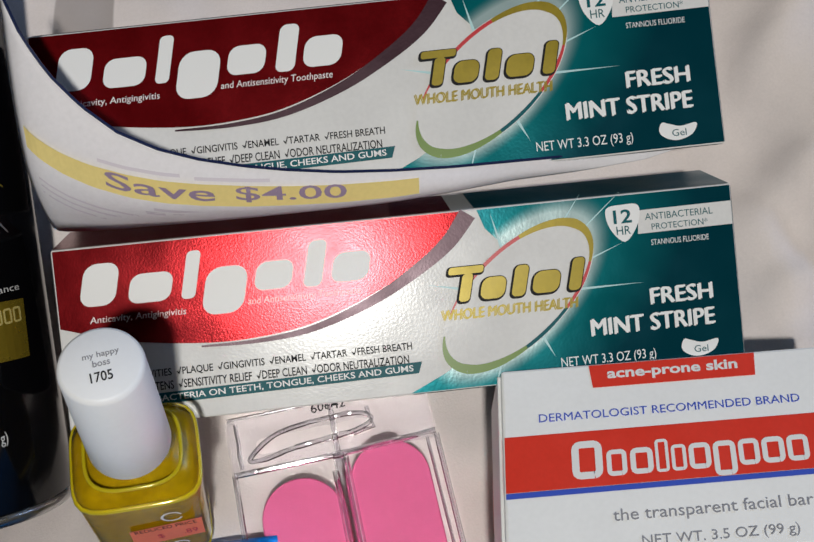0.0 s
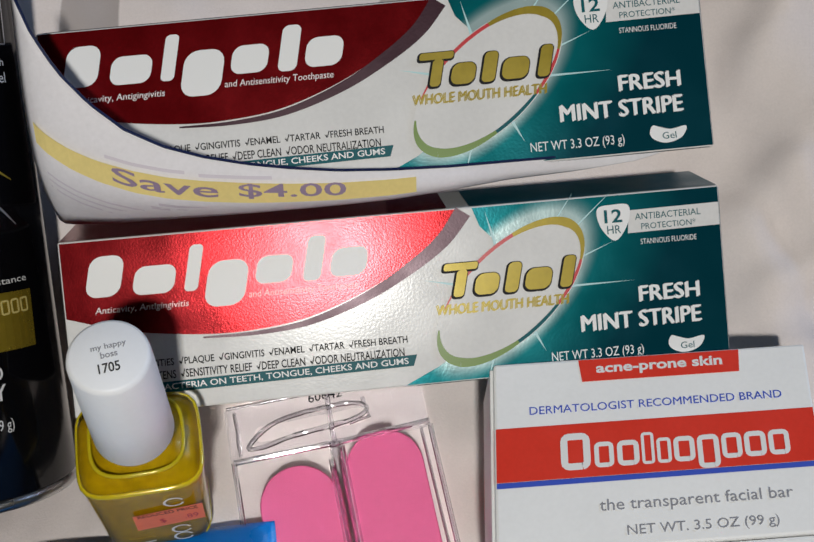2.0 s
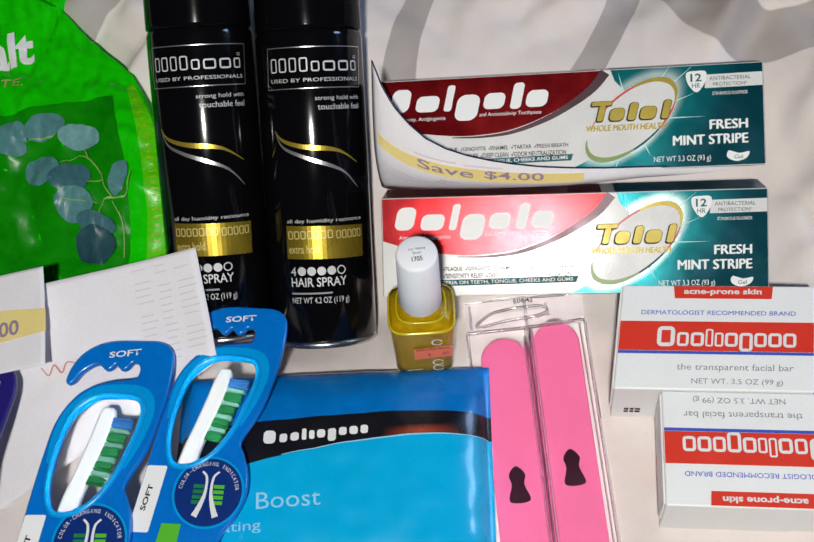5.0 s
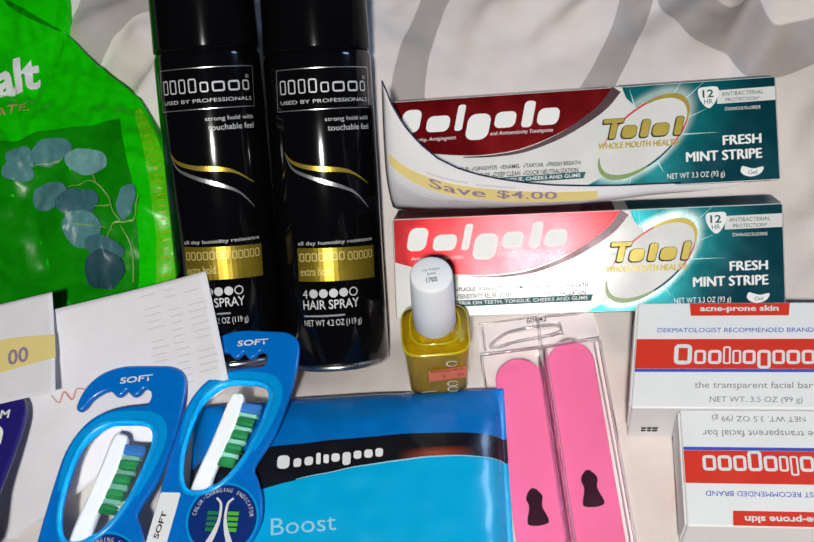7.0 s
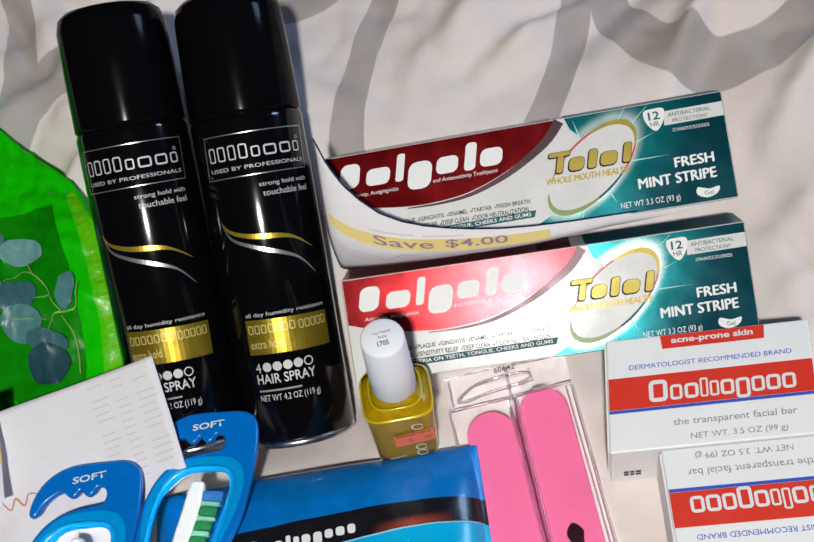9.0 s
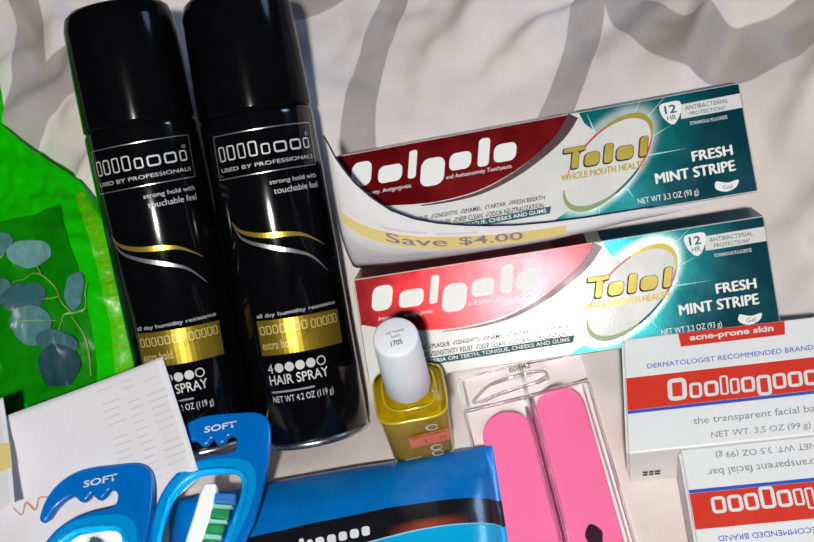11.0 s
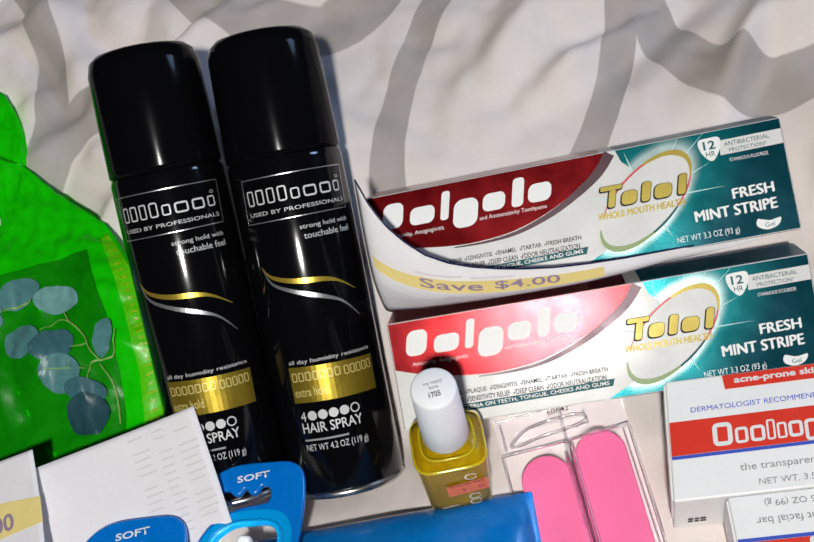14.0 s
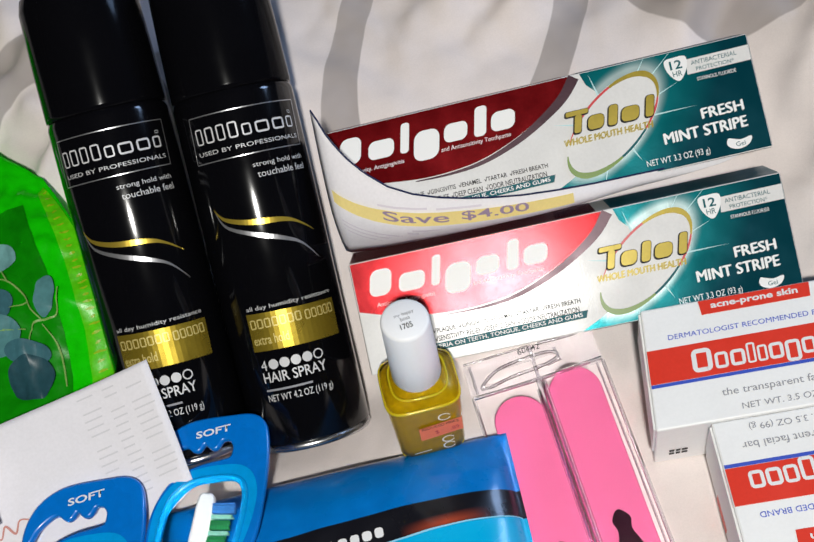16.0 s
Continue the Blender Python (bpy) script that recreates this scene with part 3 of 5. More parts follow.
    part("lettering", thicker(on_front(text_bm("MINT STRIPE", 0.1234, 0.0096, 0.1532, 0.0138), 0.0003), 0.0004), ink_white, root)
    part("lettering", on_front(text_bm("NET WT 3.3 OZ (93 g)", 0.1156, 0.0021, 0.1385, 0.0052), 0.0003), ink_white, root)
    gel = smooth_line([(144.8, 4.6), (145.6, 6.6), (147.2, 6.2), (150, 5.4), (153.8, 5.9), (152.6, 3.2), (149, 2.0), (146, 2.9)], 5, True)
    part("gel_mark", on_front(poly_bm([(x * k, y * k) for x, y in gel]), 0.0003), ink_white, root)
    part("lettering", on_front(text_bm("Gel", 0.1478, 0.0030, 0.1512, 0.0047), 0.0004), ink_teal, root)
    for ob in root.children:
        for v in ob.data.vertices:
            deep = max(0.0, v.co.y)
            v.co.z = v.co.z * 0.957 + deep * 0.13
            if v.co.z > 0.03:
                v.co.y -= 0.4 * deep
    return root


low = toothpaste_carton(pose(0.0008, -0.005, 0.031, -60, 0.4249, 2.4207))
up = copy_thing(low, pose(-0.002, 0.0402, 0.0531, -63, -1.7544, 1.7259))
up["label"] = "red, silver-white and teal foil toothpaste carton behind a coupon"


def peel_coupon():
    root = thing("peel_coupon", TILT, "curled white paper coupon hanging on the toothpaste carton", "coupon")
    us = (-1.5, 0.5, 3, 8, 14, 21, 29, 37.5, 47, 56, 67, 79, 93, 108, 125, 140, 148, 152)
    tops = (101, 97.5, 91.5, 83.5, 76.6, 70.6, 66.4, 63.5, 61.2, 59.6, 58.0, 56.9, 56.0, 55.4, 55.0, 55.2, 56.0, 57.2)
    lows = (45.4, 45.3, 45.3, 45.4, 45.6, 45.9, 46.2, 46.5, 46.9, 47.3, 47.8, 48.3, 49.2, 50.2, 51.0, 52.2, 53.8, 56.6)
    y_top = (-2, -5, -7, -9, -10, -10.5, -10.5, -10, -9, -8, -6, -3, 1, 6, 10, 13, 15, 15.6)
    y_low = (2, -1, -2, -2.5, -3, -3, -3, -3, -3, -2.5, -2, -0.5, 3, 8, 11, 13, 15, 15.8)
    fine = np.linspace(-1.5, 152, 76)
    rows = [[np.interp(fine, us, q) for q in (tops, lows, y_top, y_low)]][0]

    def at(i, f):
        top, lowz, yt, yl = (float(r[i]) for r in rows)
        bulge = -3.5 * math.sin(math.pi * f) * max(0.0, 1 - fine[i] / 120) + 10 * max(0.0, 1 - f / 0.4) ** 2 * max(0.0, 1 - fine[i] / 130)
        return Vector((fine[i] * 0.001, (yl + (yt - yl) * f + bulge) * 0.001, (lowz + (top - lowz) * f) * 0.001))

    bm = bmesh.new()
    n = 12
    g = [[bm.verts.new(at(i, j / n)) for j in range(n + 1)] for i in range(len(fine))]
    for i in range(len(fine) - 1):
        for j in range(n):
            bm.faces.new((g[i][j], g[i + 1][j], g[i + 1][j + 1], g[i][j + 1]))
    sheet_ob = part("paper", bm, paper_white, root, smooth=True)
    sol = sheet_ob.modifiers.new("thickness", "SOLIDIFY")
    sol.thickness, sol.offset = 0.0003, 1

    def on_coupon(bm2, lift=0.0004):
        """Lays a print along the coupon's middle line, y being the distance from it."""
        sliced(bm2, 0.002)
        for v in bm2.verts:
            u, off = v.co.x * 1000, v.co.y * 1000
            i = max(0, min(len(fine) - 2, int((u + 1.5) / (153.5 / 75))))
            t = (u - fine[i]) / (fine[i + 1] - fine[i])
            span = float(np.interp(u, us, tops) - np.interp(u, us, lows))
            w = float(np.interp(u, (0, 20, 40, 66, 90), (0.47, 0.49, 0.47, 0.42, 0.38))) + off / span
            p = at(i, w).lerp(at(i + 1, w), t)
            v.co = (p.x, p.y - lift, p.z)
        return bm2

    part("highlight", on_coupon(strip_bm([(0.0008 + 0.0024 * i, 0.0009) for i in range(36)], (0.0046, 0.0054, 0.0052, 0.0046, 0.0040)), 0.0010), yellow_mark, root, "yellow highlighted band")
    for words, x0, x1 in (("Save", 0.0172, 0.0400), ("$4.00", 0.0445, 0.0685)):
        part("lettering", on_coupon(text_bm(words, x0, -0.0004, x1, 0.0034, 0, 0.01), 0.0014), ink_lilac, root)
    faint_ink = material("faint_print", (0.68, 0.63, 0.70), 0.75)
    for x0, x1, y0, h in ((0.016, 0.033, 0.0046, 0.0008), (0.036, 0.052, 0.0042, 0.0008), (0.026, 0.053, -0.0046, 0.0008), (0.024, 0.060, -0.0060, 0.0009), (0.002, 0.022, -0.0075, 0.0005), (0.002, 0.020, -0.0092, 0.0005), (0.002, 0.021, -0.0110, 0.0005)):
        part("small_print", on_coupon(poly_bm([(x0, y0), (x1, y0), (x1, y0 + h), (x0, y0 + h)]), 0.0005), faint_ink, root)
    edge = [at(i, 1.0) + Vector((0, -0.0004, 0)) for i in range(len(fine))]
    part("edge_line", tube_bm(edge, 0.00035, 5), ink_navy, root)
    return root


peel_coupon()


# ---- hair spray cans ----
def hair_spray(m):
    root = thing("hair_spray_can", m, "tall black hair spray can with a gold label band", "hair spray", "hair spray cans")
    R, c = 0.0233, 0.957
    part("body", lathe_bm([(0.0222, 0.0022), (R, 0.0035), (R, 0.09), (R, 0.1342), (R - 0.0006, 0.1362), (R - 0.0014, 0.1372)], 96), black_gloss, root, smooth=True)
    part("base_rim", lathe_bm([(0.0195, 0.0012), (0.0205, 0.0), (0.0226, 0.0), (0.0234, 0.0011), (0.0230, 0.0028), (0.0220, 0.0030)], 96), steel, root, "silver tin rim", True)
    part("cap", lathe_bm([(R - 0.0012, 0.1367), (R - 0.0002, 0.1371), (R - 0.0001, 0.1386), (R - 0.0004, 0.160), (R - 0.0009, 0.1785), (R - 0.0022, 0.1833), (R - 0.0050, 0.1857), (R - 0.010, 0.1868), (0.004, 0.1872)], 96), black_cap, root, "black plastic cap", True)

    def line(points, w):
        return on_can(strip_bm([(x * 0.001, y * 0.001 * c) for x, y in points], w), R)

    for pts in (((-14.5, 135.0), (31, 134.8)), ((-15.5, 117.0), (30, 117.0)), ((31, 134.8), (30, 117.0)), ((-14.5, 135.0), (-15.5, 117.0))):
        part("label_frame", line([tuple(np.array(pts[0]) + (np.array(pts[1]) - np.array(pts[0])) * t) for t in np.linspace(0, 1, 24)], (0.00035, 0.00035)), silver_line, root)
    mark = [(-15.5, 122.3, -11.5, 128.5), (-11.0, 122.3, -6.6, 128.5), (-6.0, 122.3, -2.0, 128.5), (-1.4, 122.3, 3.0, 128.5), (3.8, 122.3, 8.2, 126.8), (9.0, 122.3, 15.4, 126.8), (16.2, 122.3, 22.4, 126.8), (23.2, 122.3, 27.6, 126.8), (25.2, 127.8, 27.6, 129.0)]
    plain_mark("maker_mark", [(a * 0.96 + 2.0, (b + 1.9) * c, d * 0.96 + 1.3, (e + 1.9) * c) for a, b, d, e in mark], 0.0, lambda b: on_can(b, R), ink_can, root, 0.17)

    def words(text, x0, x1, y0, y1, mat, heavy=0.0):
        part("lettering", on_can(text_bm(text, x0 * 0.001, y0 * 0.001 * c, x1 * 0.001, y1 * 0.001 * c, 0, heavy), R, 0.0004), mat, root)

    words("USED BY PROFESSIONALS", -13.0, 28.4, 119.8, 121.4, ink_can)
    words("strong hold with", 6.5, 28.2, 111.0, 113.5, ink_can)
    words("touchable feel", 7.5, 28.2, 107.4, 110.0, ink_can)
    part("gold_swoosh", line(smooth_line([(-13, 99), (-9, 94.5), (0, 91.5), (12, 90), (18, 88.0), (25.5, 83.2)], 8), (0.0002, 0.0016, 0.0022, 0.0012, 0.0002)), gold_line, root)
    part("silver_swoosh", line(smooth_line([(-12.5, 97.5), (-9, 91.5), (0, 87.0), (12, 82.5), (18.5, 79.0), (25.0, 72.0)], 8), (0.0002, 0.0012, 0.0018, 0.0010, 0.0002)), silver_line, root)
    words("all day humidity resistance", -9.0, 25.6, 57.0, 59.2, ink_can)
    part("gold_band", on_can(poly_bm([(-0.0100, 0.0414 * c), (0.0260, 0.0406 * c), (0.0266, 0.0552 * c), (-0.0097, 0.0564 * c)]), R), gold_band, root, "metallic gold label band")
    plain_mark("product_mark", [(-8.8 + 2.9 * i, 50.2 * c, -6.4 + 2.9 * i, 54.0 * c) for i in range(7)] + [(12.4 + 2.6 * i, 49.8 * c, 14.6 + 2.6 * i, 53.6 * c) for i in range(5)], 0.0, lambda b: on_can(b, R, 0.0004), gold_pale, root, 0.22)
    words("extra hold", -8.8, 5.0, 43.8, 47.6, gold_pale, 0.01)
    words("4", -8.4, -6.0, 33.6, 37.6, ink_can)
    for i in range(5):
        cx = -3.3 + 4.3 * i
        if i < 4:
            part("dot", on_can(poly_bm(ellipse(cx * 0.001, 0.0357 * c, 0.0019, 0.0019, 0, 20)), R, 0.0004), ink_can, root)
        else:
            part("dot", on_can(strip_bm(ellipse(cx * 0.001, 0.0357 * c, 0.0017, 0.0017, 0, 20) + [((cx + 1.7) * 0.001, 0.0357 * c)], (0.0005, 0.0005)), R, 0.0004), ink_can, root)
    words("HAIR SPRAY", -8.5, 16.1, 28.6, 32.8, ink_can, 0.012)
    part("small_print", on_can(poly_bm([(-0.0085, 0.0252 * c), (0.0095, 0.0252 * c), (0.0095, 0.0260 * c), (-0.0085, 0.0260 * c)]), R, 0.0004), ink_grey, root)
    words("NET WT 4.2 OZ (119 g)", -8.5, 16.8, 20.2, 23.8, ink_can)
    return root


can = hair_spray(TILT @ pose(-0.0298, 0.0103, -0.0254, -9.64, -2.38, 0))
copy_thing(can, TILT @ pose(-0.0764, 0.0087, -0.0234, -8.31, -2.93, 0) @ pose(0, 0, 0, 0, 0, -6.7))


# ---- nail polish ----
def squircle(a, b, z, n=40, power=5.0):
    out = []
    for i in range(n):
        t = 2 * math.pi * i / n
        c, s = math.cos(t), math.sin(t)
        r = (abs(c) ** power + abs(s) ** power) ** (-1 / power)
        out.append((a * r * c, b * r * s, z))
    return out


def loft_bm(sections):
    bm = bmesh.new()
    rings = [[bm.verts.new(p) for p in s] for s in sections]
    n = len(rings[0])
    for a, b in zip(rings, rings[1:]):
        for i in range(n):
            bm.faces.new((a[i], a[(i + 1) % n], b[(i + 1) % n], b[i]))
    bm.faces.new(list(reversed(rings[0])))
    bm.faces.new(rings[-1])
    return bm


def nail_polish(m):
    root = thing("nail_polish_bottle", m, "golden yellow nail polish bottle with a white cap", "nail polish")
    body = [(0.0118, 0.0100, 0.0, 3.5), (0.0136, 0.0116, 0.0012, 4.5), (0.0142, 0.0122, 0.007, 5.5), (0.0151, 0.0129, 0.0385, 5.5), (0.0153, 0.0131, 0.0408, 5), (0.0149, 0.0127, 0.0424, 4.6), (0.0138, 0.0117, 0.0434, 4.2), (0.0105, 0.0096, 0.0458, 2.8), (0.0074, 0.0074, 0.0478, 2), (0.0072, 0.0072, 0.0490, 2)]
    part("glass_body", loft_bm([squircle(a, b, z, 48, p) for a, b, z, p in body]), glass, root, "clear glass with thick rounded shoulders", True)
    inner = [(0.0102, 0.0086, 0.0022, 3.2), (0.0126, 0.0107, 0.0034, 4.2), (0.0133, 0.0114, 0.010, 4.8), (0.0142, 0.0121, 0.0380, 4.8), (0.0139, 0.0118, 0.0400, 4.4), (0.0118, 0.0100, 0.0420, 3.4), (0.0086, 0.0080, 0.0440, 2.4), (0.0056, 0.0056, 0.0475, 2)]
    part("lacquer", loft_bm([squircle(a, b, z, 48, p) for a, b, z, p in inner]), lacquer, root, "golden yellow lacquer", True)
    # yellow beads paint the bright refraction along shoulder, neck and base
    for a, b, z, q, rad in ((0.0150, 0.0128, 0.0408, 5.0, 0.0007), (0.0114, 0.0102, 0.0455, 3.2, 0.0005), (0.0138, 0.0118, 0.0032, 4.5, 0.0004)):
        part("glass_ridge", tube_bm(squircle(a, b, z, 48, q), rad, 8, True), edge_glint, root, "yellow bead on the glass ridge, painted as its refracted light", True)
    part("cap", lathe_bm([(0.0088, 0.0488), (0.0092, 0.0496), (0.0090, 0.064), (0.0086, 0.0835), (0.0083, 0.0846), (0.0076, 0.0850), (0.001, 0.0850)], 64), cap_white, root, "smooth white cap", True)
    for words, x0, x1, y0, y1 in (("my happy", -0.0036, 0.0040, 0.0012, 0.0030), ("boss", -0.0016, 0.0020, -0.0006, 0.0010), ("1705", -0.0022, 0.0024, -0.0042, -0.0018)):
        part("lettering", on_top(text_bm(words, x0, y0, x1, y1, 0, 0.012, 6), 0.08515), ink_grey if words != "1705" else ink_black, root)
    part("price_sticker", on_front(poly_bm([(-0.0045, 0.0190), (0.0134, 0.0212), (0.0134, 0.0306), (-0.0045, 0.0284)]), 0.01335), orange_sticker, root, "orange reduced-price sticker")
    part("lettering", on_front(text_bm("REDUCED PRICE", -0.0034, 0.0272, 0.0120, 0.0290, 0, 0, 5), 0.0134), ink_black, root)
    part("lettering", on_front(text_bm("$", 0.0018, 0.0218, 0.0034, 0.0246, 0, 0, 5), 0.0134), ink_red, root)
    part("lettering", on_front(text_bm(".89", 0.0082, 0.0226, 0.0118, 0.0252, 0, 0, 5), 0.0134), ink_red, root)
    curls = []
    for z in (0.0335, 0.0240, 0.0160, 0.0110):
        curls.append(strip_bm(ellipse(0.0066, z, 0.0024, 0.0022, 0, 20, 20, 340), (0.0005, 0.0007, 0.0005)))
    for b2 in curls:
        part("maker_mark", on_front(b2, 0.0133), ink_white, root)
    part("small_print", on_front(poly_bm([(-0.0085, 0.0085), (-0.001, 0.0091), (-0.001, 0.0097), (-0.0085, 0.0091)]), 0.0128), ink_white, root)
    neck = 0.0492
    for ob in root.children:
        wide = 0.94 if ob.name.startswith("cap") else 0.883
        for v in ob.data.vertices:
            v.co.x *= wide
            v.co.y *= wide
            v.co.z = v.co.z * 1.002 if v.co.z < neck - 0.0006 else neck * 1.002 + (v.co.z - neck) * 0.958
    return root


nail_polish(pose(0.0170, -0.0206, 0.0053, -3.88, 4.00, 6.69))


# ---- facial wipes pouch ----
def pouch_height(x, y):
    u, v = (x + 0.012) / 0.066, (y + 0.0505) / 0.0555
    f = max(0.0, 1 - abs(u) ** 4) ** 0.6 * max(0.0, 1 - abs(v) ** 3.2) ** 0.55
    return 0.005 + 0.0165 * f + 0.0008 * noise.noise((x * 90, y * 90, 4)) * f + 0.0004 * noise.noise((x * 40, y * 120, 7))


def pouch_material():
    m = material("printed_pouch_film", (0.0, 0.2, 0.6), 0.30, coat=0.3, grain=0.05, bump=0.15, bump_scale=250)
    nt = m.node_tree
    b = nt.nodes["Principled BSDF"]
    co, sep = nt.nodes.new("ShaderNodeTexCoord"), nt.nodes.new("ShaderNodeSeparateXYZ")
    nt.links.new(co.outputs["Object"], sep.inputs[0])
    n = nt.nodes.new("ShaderNodeTexNoise")
    n.inputs["Scale"].default_value, n.inputs["Detail"].default_value = 160, 5
    nt.links.new(co.outputs["Object"], n.inputs["Vector"])
    x, y = sep.outputs["X"], sep.outputs["Y"]
    top = math_node(nt, "ADD", math_node(nt, "MULTIPLY", math_node(nt, "POWER", math_node(nt, "ABSOLUTE", math_node(nt, "SUBTRACT", x, 0.052)), 2.0), -0.32), -0.0185)
    low_edge = math_node(nt, "ADD", math_node(nt, "MULTIPLY", math_node(nt, "POWER", math_node(nt, "ABSOLUTE", math_node(nt, "SUBTRACT", x, 0.052)), 2.0), -1.15), -0.0290)
    under_top = math_node(nt, "MULTIPLY", math_node(nt, "SUBTRACT", top, y), 4000.0, True)
    under_low = math_node(nt, "MULTIPLY", math_node(nt, "SUBTRACT", low_edge, y), 4000.0, True)
    mott = mix_color(nt, n.outputs["Fac"], (0.0, 0.14, 0.48), (0.0, 0.21, 0.66))
    warm = math_node(nt, "MULTIPLY", math_node(nt, "SUBTRACT", 1.0, math_node(nt, "MULTIPLY", math_node(nt, "ABSOLUTE", math_node(nt, "SUBTRACT", x, 0.028)), 60.0), True),
                     math_node(nt, "SUBTRACT", 1.0, math_node(nt, "MULTIPLY", math_node(nt, "ABSOLUTE", math_node(nt, "SUBTRACT", y, math_node(nt, "ADD", low_edge, 0.0015))), 300.0), True), True)
    black = mix_color(nt, warm, (0.008, 0.008, 0.012), (0.45, 0.07, 0.03))
    c = mix_color(nt, under_top, mott, black)
    c = mix_color(nt, under_low, c, (0.0, 0.43, 0.78))
    nt.links.new(c, b.inputs["Base Color"])
    return m


def wipes_pouch(m):
    root = thing("wipes_pouch", m, "blue and black plastic film pouch lying on the sheet", "wipes pack")
    bm = heights_bm(-0.080, 0.056, -0.106, 0.0045, 90, 72, pouch_height)
    ext = bmesh.ops.extrude_edge_only(bm, edges=[e for e in bm.edges if e.is_boundary])
    for v in ext["geom"]:
        if isinstance(v, bmesh.types.BMVert):
            v.co.z = 0.0005
    part("film", bm, pouch_material(), root, smooth=True)
    mark = [(-38.5, -32.2, -32.6, -25.5), (-31.6, -31.6, -27.8, -27.2), (-27.0, -31.2, -22.8, -26.9), (-22.0, -30.8, -19.8, -25.6), (-19.0, -30.5, -16.4, -26.5), (-15.8, -30.2, -11.8, -26.1), (-11.2, -32.0, -7.2, -25.8), (-6.6, -29.6, -2.8, -25.5), (-2.2, -29.3, 1.8, -25.2), (2.4, -29.0, 6.0, -24.8)]
    plain_mark("maker_mark", mark, 0.0, lambda b: on_top(sliced(b, 0.003), 0.0005, pouch_height), ink_white, root)
    part("lettering", on_top(sliced(text_bm("Boost", -0.0395, -0.0588, -0.0130, -0.0520, 0, 0, 2), 0.003), 0.0005, pouch_height), ink_cyan, root)
    part("lettering", on_top(sliced(text_bm("ating", -0.0530, -0.0690, -0.0370, -0.0640, 0, 0, 2), 0.003), 0.0005, pouch_height), ink_cyan, root)
    edge = [(x, -0.0290 - 1.15 * (x - 0.052) ** 2) for x in np.linspace(-0.030, 0.0545, 40)]
    part("band_edge", on_top(strip_bm(edge, (0.0003, 0.0007, 0.0004)), 0.0005, pouch_height), ink_cyan, root)
    return root


wipes_pouch(pose(-0.0100, -0.0345, 0.0004, 0, 0, 4.5))


